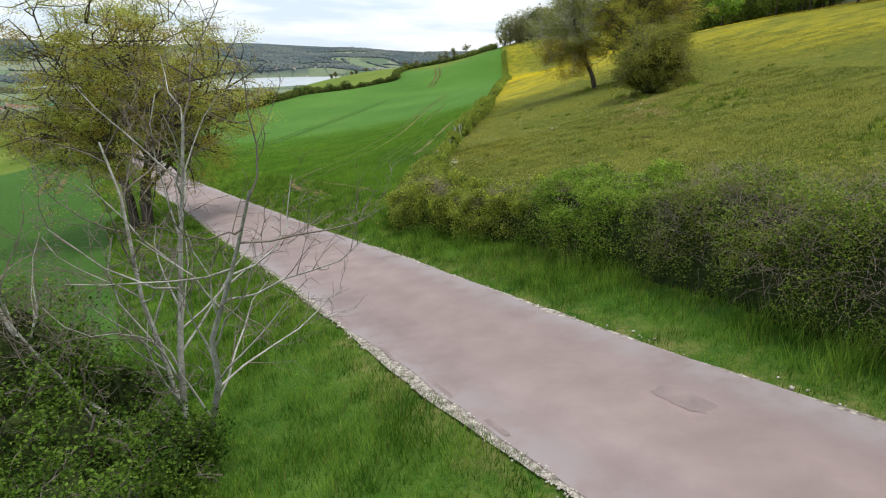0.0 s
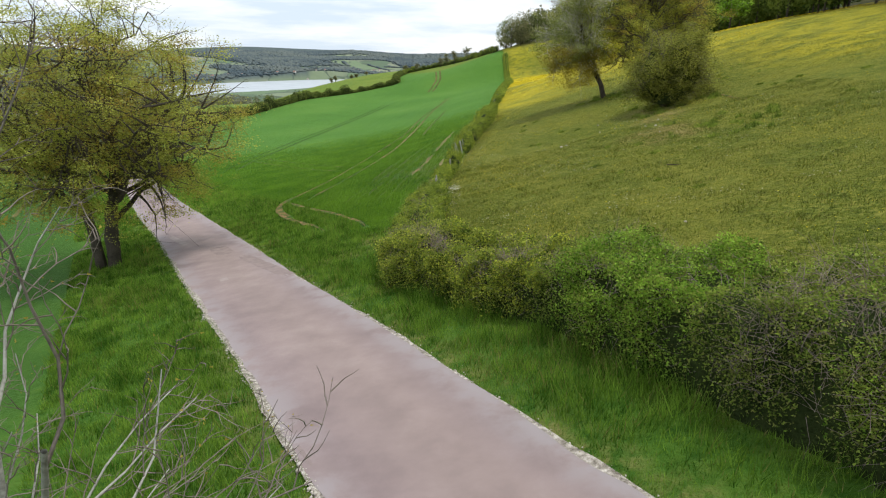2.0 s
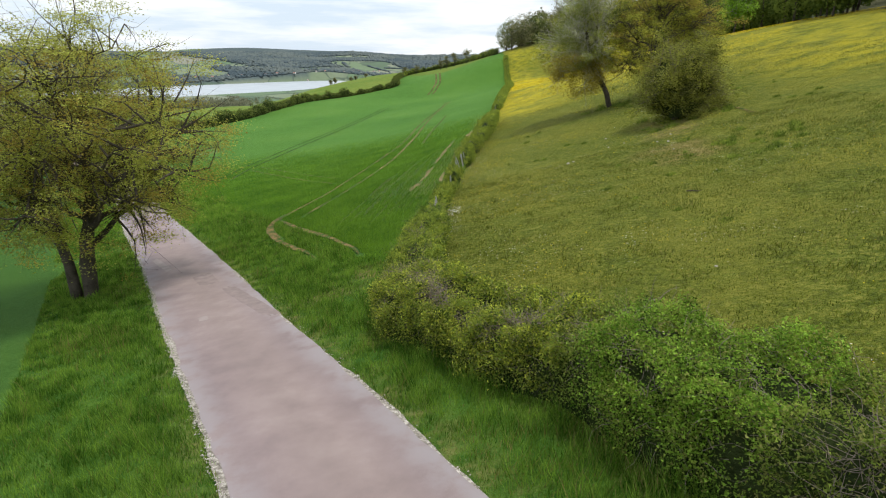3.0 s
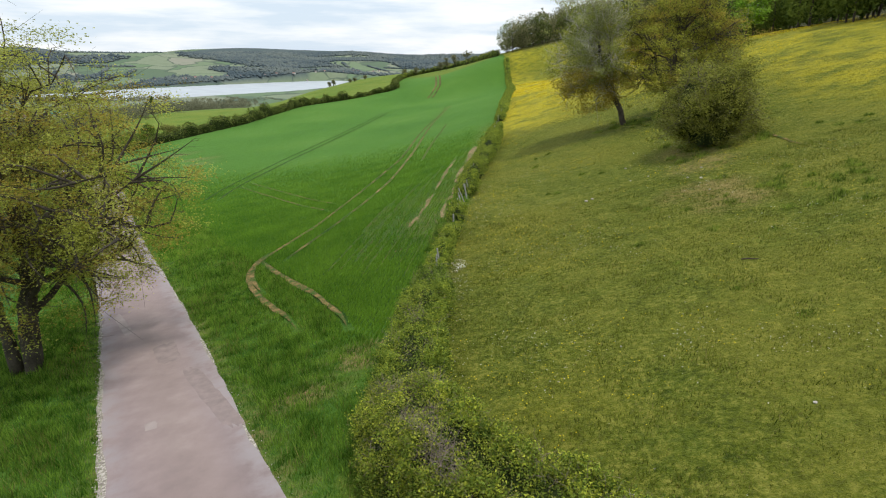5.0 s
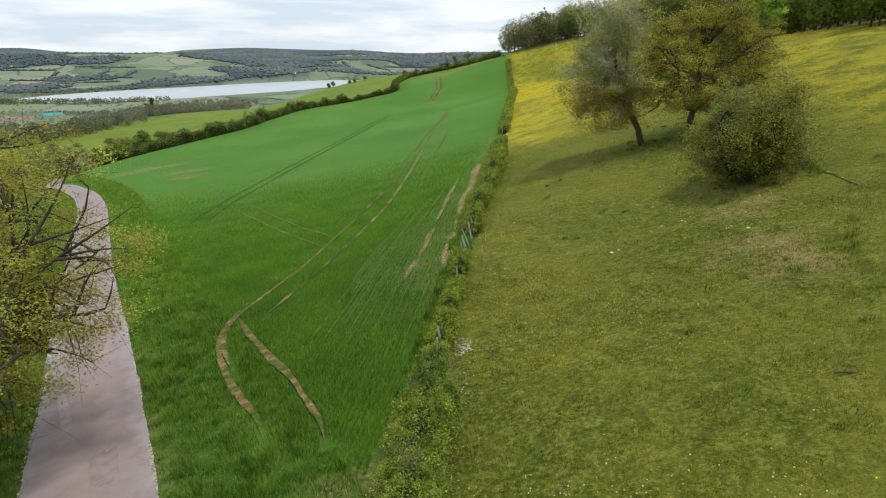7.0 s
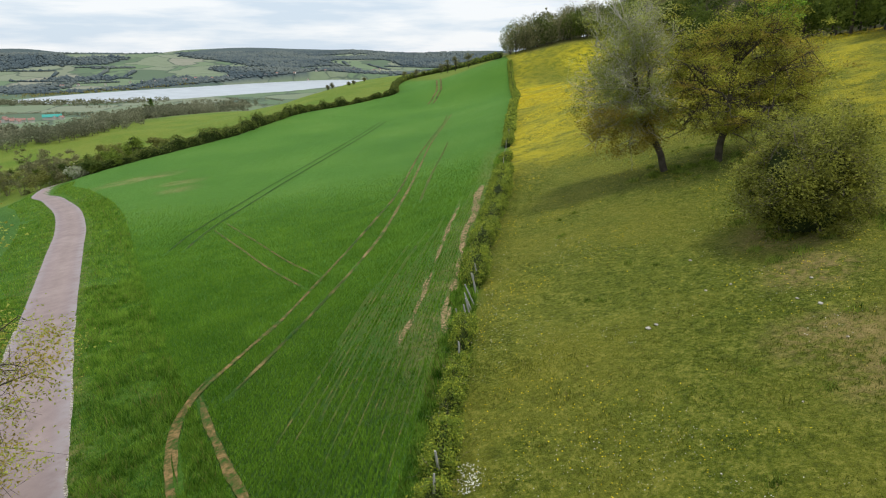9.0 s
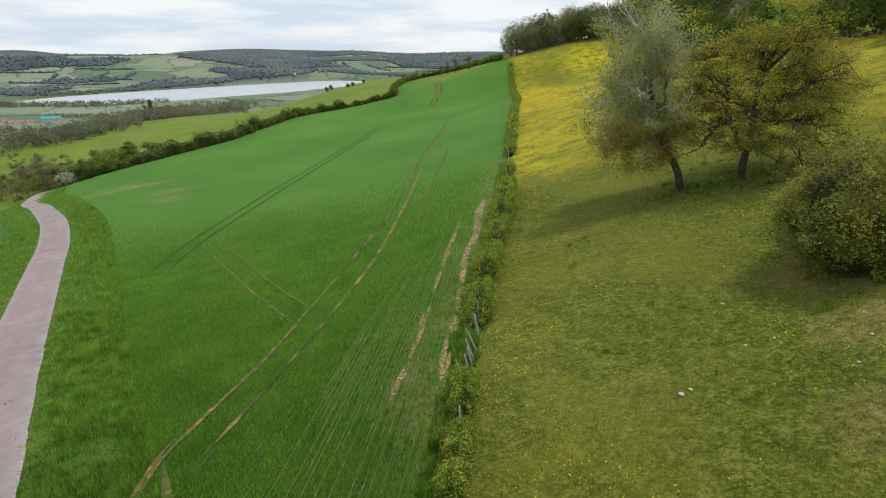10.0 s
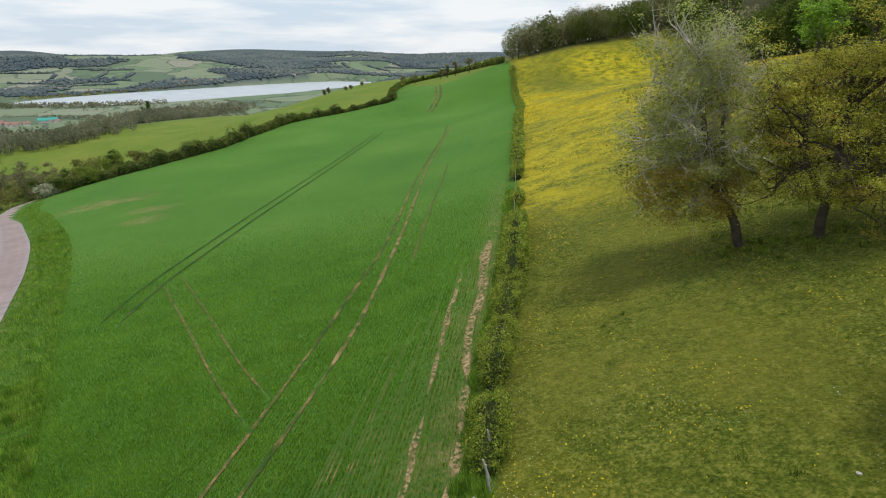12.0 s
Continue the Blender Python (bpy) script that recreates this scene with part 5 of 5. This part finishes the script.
wood_crowns(rng, top_row[:48], 13.5, 1150, 0.36, M_WOODGREY, "wood_edge", "grey-brown spring trees along the meadow's top", 0.40)
wood_crowns(rng, top_row[48:], 13, 1150, 0.36, M_WOOD, "wood_edge", "green spring trees along the meadow's top", 0.42)
wood_crowns(rng, spots_in(rng, 180, lambda x, y: x > wood_edge(y) + 8 and (y < 318 or x > 112 or (y > 345 and x > 40)), 40, 260, 30, 480), 13, 330, 0.95, M_WOOD, "hill_wood", "dark wood on the hillside", 0.36)
wood_crowns(rng, spots_in(rng, 95, lambda x, y: x > wood_edge(y) + 8 and (y < 318 or x > 112 or (y > 345 and x > 40)), 40, 260, 200, 520), 13, 330, 0.95, M_WOODGREY, "hill_wood", "grey-brown half-bare wood on the hillside", 0.36)


BELT = spline([(-310, 405), (-286, 424), (-262, 440), (-268, 484), (-288, 556), (-292, 620), (-262, 668)], 120)
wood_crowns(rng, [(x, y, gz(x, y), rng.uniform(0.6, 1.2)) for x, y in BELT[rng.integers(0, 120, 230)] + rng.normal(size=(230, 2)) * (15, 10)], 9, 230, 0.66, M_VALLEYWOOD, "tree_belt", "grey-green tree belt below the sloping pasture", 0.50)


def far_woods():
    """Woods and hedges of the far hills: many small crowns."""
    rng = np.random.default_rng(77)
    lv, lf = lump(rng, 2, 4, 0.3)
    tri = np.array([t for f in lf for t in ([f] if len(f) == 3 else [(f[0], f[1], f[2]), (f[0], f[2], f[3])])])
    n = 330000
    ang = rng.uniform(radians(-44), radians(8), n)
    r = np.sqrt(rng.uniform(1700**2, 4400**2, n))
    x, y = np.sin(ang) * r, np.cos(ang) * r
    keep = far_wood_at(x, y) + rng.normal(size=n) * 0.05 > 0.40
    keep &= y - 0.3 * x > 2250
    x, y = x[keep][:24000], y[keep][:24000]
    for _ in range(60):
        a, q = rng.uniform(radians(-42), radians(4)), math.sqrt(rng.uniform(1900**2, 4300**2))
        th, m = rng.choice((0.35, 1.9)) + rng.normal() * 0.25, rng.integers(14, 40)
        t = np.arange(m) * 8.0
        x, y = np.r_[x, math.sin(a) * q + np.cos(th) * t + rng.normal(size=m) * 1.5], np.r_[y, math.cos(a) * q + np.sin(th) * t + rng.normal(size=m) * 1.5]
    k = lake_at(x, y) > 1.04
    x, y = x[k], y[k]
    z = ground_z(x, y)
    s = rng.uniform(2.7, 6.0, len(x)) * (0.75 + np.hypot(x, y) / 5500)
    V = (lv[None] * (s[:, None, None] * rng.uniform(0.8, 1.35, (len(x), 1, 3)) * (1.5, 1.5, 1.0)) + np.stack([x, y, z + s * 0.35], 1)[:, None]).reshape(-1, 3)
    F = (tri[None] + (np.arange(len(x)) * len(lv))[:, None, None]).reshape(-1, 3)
    stuff("far_woods", V, F, M_HAZEDWOOD, "woods and copses across the valley, haze put into their grey-green colour", "woods")


def valley_woods():
    """Copses and hedges on the valley's near side: crowns of loose sprays."""
    rng = np.random.default_rng(78)
    X, Y, S = [], [], []
    for cx, cy, wx, wy, m, h in ((-1010, 1540, 220, 75, 900, 12), (-540, 1210, 75, 170, 760, 11), (-640, 870, 190, 60, 560, 11), (-470, 1330, 40, 150, 260, 8), (-690, 1180, 70, 16, 50, 7), (-430, 1000, 26, 160, 160, 8)):
        a = rng.normal(size=(m, 2)) * 0.55
        X.append(cx + a[:, 0] * wx), Y.append(cy + a[:, 1] * wy), S.append(h * rng.uniform(0.6, 1.2, m))
    for _ in range(34):
        a, q = rng.uniform(radians(-42), radians(-6)), rng.uniform(800, 1700)
        th, m = rng.choice((0.35, 1.9)) + rng.normal() * 0.25, rng.integers(10, 34)
        t = np.arange(m) * 6.0
        X.append(math.sin(a) * q + np.cos(th) * t + rng.normal(size=m)), Y.append(math.cos(a) * q + np.sin(th) * t + rng.normal(size=m)), S.append(rng.uniform(2, 6.5, m))
    x, y, s = np.concatenate(X), np.concatenate(Y), np.concatenate(S)
    k = (lake_at(x, y) > 1.04) & (y > 640) & (np.hypot((x + 775) * 0.8, y - 1040) > 120)
    x, y, s = x[k], y[k], s[k]
    z = ground_z(x, y)
    m = 30
    u = rng.normal(size=(len(x), m, 3))
    u /= np.linalg.norm(u, axis=2)[:, :, None]
    p = u * rng.uniform(0.5, 1, (len(x), m, 1)) * s[:, None, None] * (0.62, 0.62, 0.5) + np.stack([x, y, z + s * 0.42], 1)[:, None]
    v, f = leaves(rng, p.reshape(-1, 3), np.repeat(s * 0.20, m), 1.3, 0.9, 1.2)
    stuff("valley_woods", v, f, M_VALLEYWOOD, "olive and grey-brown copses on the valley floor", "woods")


def lakeside_scrub():
    """Pale willow scrub and reeds on the lake's far bank."""
    rng = np.random.default_rng(79)
    t = rng.random(420)
    x = -1190 + 240 * t + rng.normal(size=420) * 28
    y = 1800 + 560 * t + rng.normal(size=420) * 40
    k = lake_at(x, y) > 1.02
    x, y = x[k], y[k]
    s, m = rng.uniform(4, 9, len(x)), 12
    u = rng.normal(size=(len(x), m, 3)) * 0.4
    p = u * s[:, None, None] * (1.2, 1.2, 0.5) + np.stack([x, y, ground_z(x, y) + s * 0.35], 1)[:, None]
    stuff("lakeside_scrub", *leaves(rng, p.reshape(-1, 3), np.repeat(s * 0.3, m), 1.3, 0.9, 1.2), M_DRYGRASS, "pale willow scrub and reeds on the lake's bank", "scrub")


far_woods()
valley_woods()
lakeside_scrub()


def conifer(at, height, seed):
    rng = np.random.default_rng(seed)
    root = thing("conifer", (*at, gz(*at)), "dark pointed conifer on the valley floor", "tree")
    part("trunk", mesh_of("trunk", *tubes([([(0, 0, -0.4), (0, 0, height * 0.5), (0, 0, height * 0.97)], (0.35, 0.2, 0.05))], 6), M_BARK), root)
    t = rng.random(700) ** 0.7
    a, r = rng.uniform(0, 2 * math.pi, 700), (1 - t) * height * 0.26 * (0.75 + 0.35 * np.sin(t * 40))
    p = np.stack([np.cos(a) * r, np.sin(a) * r, height * (0.08 + 0.92 * t)], 1)
    tagged(part("foliage", mesh_of("foliage", *leaves(rng, p, height * 0.06, 0.8, 0.5, 1.6), M_BUSH), root), kind="stuff")


conifer((-601, 1272), 24, 3)
conifer((-612, 1268), 13, 4)


def house(at, turn, long, wide, tall, roof, label):
    root = thing("house", (*at, gz(*at) - 0.3), label, "house", "houses of the village")
    l, w, t, r = long / 2, wide / 2, tall, tall + wide * 0.42
    v = [(-l, -w, 0), (l, -w, 0), (l, w, 0), (-l, w, 0), (-l, -w, t), (l, -w, t), (l, w, t), (-l, w, t), (-l, 0, r), (l, 0, r)]
    part("wall", mesh_of("wall", v, [(0, 1, 5, 4), (2, 3, 7, 6), (1, 2, 6, 9, 5), (3, 0, 4, 8, 7)], M_WALL), root)
    e, o, th = 0.5, 0.4, 0.25
    rv = []
    for dz in (0.0, th):
        rv += [(-l - o, -w - e, t - e * 0.84 + dz + 0.02), (l + o, -w - e, t - e * 0.84 + dz + 0.02), (l + o, 0, r + dz + 0.02), (-l - o, 0, r + dz + 0.02), (l + o, w + e, t - e * 0.84 + dz + 0.02), (-l - o, w + e, t - e * 0.84 + dz + 0.02)]
    part("roof", mesh_of("roof", rv, [(6, 7, 8, 9), (9, 8, 10, 11), (0, 3, 2, 1), (3, 5, 4, 2), (0, 1, 7, 6), (5, 11, 10, 4), (0, 6, 9, 3), (3, 9, 11, 5), (1, 2, 8, 7), (2, 4, 10, 8)], roof), root)
    root.rotation_euler = (0, 0, turn)
    return root


rng = np.random.default_rng(81)
for i in range(26):
    a = (-830 + 6 * i + rng.uniform(-14, 14), 1075 + rng.uniform(-55, 40))
    house(a, rng.uniform(0, 3), rng.uniform(9, 15), rng.uniform(6, 8), rng.uniform(3.5, 5), M_ROOF, "village house with a red tiled roof")
house((-700, 1105), 0.5, 30, 10, 5, M_TEAL, "long barn with a teal roof")
for i in range(22):
    y0 = 2000 + i * 55 + rng.uniform(-25, 25)
    house((-1330 + i * 48 + rng.uniform(-25, 25), y0 + 130), rng.uniform(0, 3), rng.uniform(9, 14), 8, 5, M_ROOF, "pale house on the lake's far shore")

# trees on the skyline and by the lane's bend
for x, y, h, sd in ((-83, 462, 3.6, 7), (-79.3, 458, 4.2, 8), (-65.7, 470, 2.6, 9), (-68.5, 466, 2.2, 10), (-61.7, 498, 3.4, 11), (-2, 405, 6.5, 1), (2, 398, 7.5, 2), (6.5, 388, 8.5, 3), (13.5, 368, 8.5, 4), (-18, 420, 6, 5), (-26, 428, 5.5, 6)):
    crown_tree("skyline_tree", (x, y), [([(0, 0, -0.3), (0.1, 0, h * 0.4), (0, 0, h * 0.8)], 0.24)], (0, 0, h * 0.62), (h * 0.30, h * 0.30, h * 0.42), 8, M_BARK, [(M_WOODGREY, 700, 0.30, 0.35, 0.0, 1.0, "foliage")], "half-bare tree on the skyline of the field", "tree", sd, "skyline trees", (4, 3))
for x, y, r, sd, mt in ((-104.5, 191.0, 2.5, 1, M_BLOSSOM), (-99.5, 191.5, 2.2, 21, M_DARKHEDGE), (-109, 197, 2.8, 22, M_DARKHEDGE), (-95.5, 196.5, 2.2, 23, M_HEDGE), (-103, 208, 3.6, 2, M_HEDGE), (-98, 213, 3.4, 3, M_HEDGE), (-110, 217, 4.2, 4, M_THORN), (-104, 224, 4.2, 5, M_HEDGE), (-115, 233, 4.6, 6, M_THORN), (-94, 221, 3.2, 7, M_THORN), (-128, 208, 5.4, 8, M_THORN), (-137, 213, 6.4, 9, M_WOODGREY), (-147, 220, 6.2, 10, M_THORN), (-158, 228, 7.4, 11, M_WOODGREY), (-134, 226, 7, 12, M_WOODGREY), (-146, 238, 7.6, 13, M_WOODGREY), (-168, 240, 7.4, 14, M_THORN), (-157, 250, 8, 15, M_WOODGREY), (-122, 212, 4.6, 16, M_WOODGREY), (-131, 219, 5.4, 17, M_DARKHEDGE), (-141, 228, 6.0, 18, M_WOODGREY), (-151, 233, 6.2, 19, M_DARKHEDGE), (-124, 222, 5.0, 20, M_THORN), (-138, 240, 6.4, 24, M_WOODGREY), (-120, 228, 4.4, 25, M_DARKHEDGE), (-100, 217, 3.6, 26, M_DARKHEDGE), (-106, 214, 3.8, 27, M_THORN)):
    crown_tree("roadside_bush", (x, y), [([(math.cos(a) * 0.3, math.sin(a) * 0.3, -0.2), (math.cos(a) * 0.3 * r, math.sin(a) * 0.3 * r, r * 0.9)], 0.1) for a in (0.4, 2.4, 4.5)], (0, 0, r * 0.75), (r, r, r * 0.85), 9, M_TWIG, [(mt, 3800, 0.22, 0.42, 0.0, 1.0, "foliage")], "white-blossoming bush where the lane bends" if mt is M_BLOSSOM else "large scrubby bush where the lane bends", "bush", sd, "bushes at the bend", (4, 3), -0.85, 0.1, uneven=0.2, bunch=60)


# ---- the lane's details ----
def by_road(s, off):
    """A point off metres to the right of the lane's middle, s metres along it."""
    x, y = np.interp(s, ROAD_S, ROAD[:, 0]), np.interp(s, ROAD_S, ROAD[:, 1])
    r = np.stack([np.interp(s, ROAD_S, ROAD_RIGHT[:, 0]), np.interp(s, ROAD_S, ROAD_RIGHT[:, 1])], -1)
    return np.stack([x, y], -1) + r * np.asarray(off)[..., None]


def edge_stones():
    rng = np.random.default_rng(91)
    lv, lf = lump(rng, 3, 4, 0.3)
    tri = np.array([t for f in lf for t in ([f] if len(f) == 3 else [(f[0], f[1], f[2]), (f[0], f[2], f[3])])])
    n = 2200
    s = 4 + 62 * rng.random(n) ** 1.4
    ragged = 0.10 * wobble(s, s * 0, 0.8, 1) + 0.06 * wobble(s, s * 0, 0.25, 3)
    off = -(ROAD_HALF + 0.10 + ragged + rng.normal(size=n) * 0.05)
    keep = wobble(s, s * 0, 3.0, 5) > -0.55
    few = 160
    s2 = 4 + 40 * rng.random(few)
    s, off = np.r_[s[keep], s2], np.r_[off[keep], ROAD_HALF + 0.05 + np.abs(rng.normal(size=few)) * 0.10]
    p = by_road(s, off)
    size = rng.uniform(0.009, 0.028, len(s)) * np.where(rng.random(len(s)) < 0.05, 2.2, 1)
    z = ground_z(p[:, 0], p[:, 1]) + 0.025
    V = (lv[None] * (size[:, None, None] * rng.uniform(0.7, 1.3, (len(s), 1, 3)) * (1, 1, 0.65)) + np.c_[p, z][:, None]).reshape(-1, 3)
    F = (tri[None] + (np.arange(len(s)) * len(lv))[:, None, None]).reshape(-1, 3)
    stuff("edge_stones", V, F, M_STONE, "crumbled pale limestone along the lane's edge", "stones")


edge_stones()
ss = np.arange(1, 75, 0.12)
tagged(new("gravel_margin", ribbon(by_road(ss, np.full(len(ss), -(ROAD_HALF - 0.02))), 0.17, 0.022, M_GRAVEL, "gravel_margin", 0.08, 3)), "strip of pale crumbled gravel beside the lane", "gravel", kind="structure")
tagged(new("gravel_margin", ribbon(by_road(ss, np.full(len(ss), ROAD_HALF - 0.04)), 0.12, 0.022, M_GRAVEL, "gravel_margin", 0.08, 5)), "strip of pale crumbled gravel beside the lane", "gravel", kind="structure")
ss = np.arange(78, 172, 0.8)
for off in (-10.5, -12.4):
    tagged(new("wheel_track", ribbon(by_road(ss, np.full(len(ss), off)), 0.24, 0.03, M_TRACK, "wheel_track", 0.1, 2)), "dark wheel track curving through green corn", "wheel track", kind="structure")


def road_patch(s, off, long, wide, material, label, seed, turn=0.0):
    rng = np.random.default_rng(seed)
    n = 40
    t = np.linspace(0, 2 * math.pi, n, endpoint=False)
    r = 1 / np.maximum(np.abs(np.cos(t)) ** 8 + np.abs(np.sin(t)) ** 8, 1e-6) ** 0.125 * (1 + rng.normal(size=n) * 0.06)
    a, b = r * np.cos(t) * long / 2, r * np.sin(t) * wide / 2
    a, b = a * math.cos(turn) - b * math.sin(turn), a * math.sin(turn) + b * math.cos(turn)
    p = by_road(s + a, off + b)
    v = np.c_[p, ground_z(p[:, 0], p[:, 1]) + 0.035]
    c = by_road(np.array([s]), np.array([off]))[0]
    v = np.vstack([v, [(*c, gz(*c) + 0.035)]])
    tagged(new("road_patch", mesh_of("road_patch", v, [(i, (i + 1) % n, n) for i in range(n)], material)), label, "road patch", kind="structure")


for s, off, long, wide, mt, label, sd in ((9.4, 0.72, 0.95, 0.42, M_PATCH, "dark rectangular repair in the lane", 1), (32.4, 1.62, 1.0, 0.35, M_PATCH, "dark broken patch at the lane's edge", 2), (34.6, 1.40, 6.2, 0.62, M_PATCH, "greyer relaid strip along the lane", 11), (55.8, -1.42, 1.8, 0.36, M_LIGHTPATCH, "pale worn patch in the lane", 12), (65.5, -1.30, 3.0, 0.34, M_LIGHTPATCH, "pale worn patch in the lane", 13), (33.6, -0.55, 0.6, 0.35, M_LIGHTPATCH, "pale worn patch in the lane", 3), (47.0, -1.0, 4.5, 0.4, M_LIGHTPATCH, "pale worn strip in the lane", 5), (40.5, 0.5, 2.6, 0.9, M_PATCH, "darker patched stretch of the lane", 6), (12.2, -1.80, 0.7, 0.09, M_PATCH, "dark crack at the lane's edge", 7), (14.4, -1.84, 0.9, 0.07, M_PATCH, "dark crack at the lane's edge", 8), (10.6, -1.82, 0.6, 0.10, M_PATCH, "dark crack at the lane's edge", 9), (17.2, -1.85, 0.8, 0.08, M_PATCH, "dark crack at the lane's edge", 10)):
    road_patch(s, off, long, wide, mt, label, sd, 0.1 * math.sin(sd))

# ---- lying in the meadow ----
rng = np.random.default_rng(95)
branch_lines = [(np.array([(-0.55, 0, 0.05), (-0.2, 0.06, 0.07), (0.2, 0.0, 0.06), (0.6, 0.09, 0.11)]), np.array((0.045, 0.05, 0.04, 0.02))), (np.array([(0.15, 0, 0.07), (0.35, -0.15, 0.10), (0.5, -0.2, 0.13)]), np.array((0.025, 0.018, 0.01)))]
ob = new("fallen_branch", mesh_of("fallen_branch", *tubes(branch_lines, 7), M_BARK, True))
ob.location, ob.scale = (12.1, 31.05, gz(12.1, 31.05)), (0.75, 0.6, 0.55)
tagged(ob, "short dark fallen branch lying in the meadow grass", "branch")
for x, y, r in ((12.55, 47.1, 0.09), (11.75, 38.2, 0.06), (9.43, 44.95, 0.16), (9.8, 45.1, 0.12), (13.6, 47.1, 0.09), (14.7, 41.0, 0.08), (15.3, 43.6, 0.14), (9.35, 22.5, 0.07), (6.6, 43.1, 0.06), (14.9, 44.4, 0.10), (6.42, 26.9, 0.05), (13.3, 50.8, 0.12), (8.5, 36.0, 0.05), (16.2, 45.8, 0.11)):
    v, f = lump(rng, 6, 8, 0.18)
    ob = new("stone", mesh_of("stone", v * (r * 0.72, r * 0.6, r * 0.36), f, M_STONE))
    ob.location = (x, y, gz(x, y) + r * 0.22)
    ob.rotation_euler = (0, 0, rng.uniform(0, 6))
    tagged(ob, "pale limestone lying in the meadow grass", "stone", "stones in the meadow")
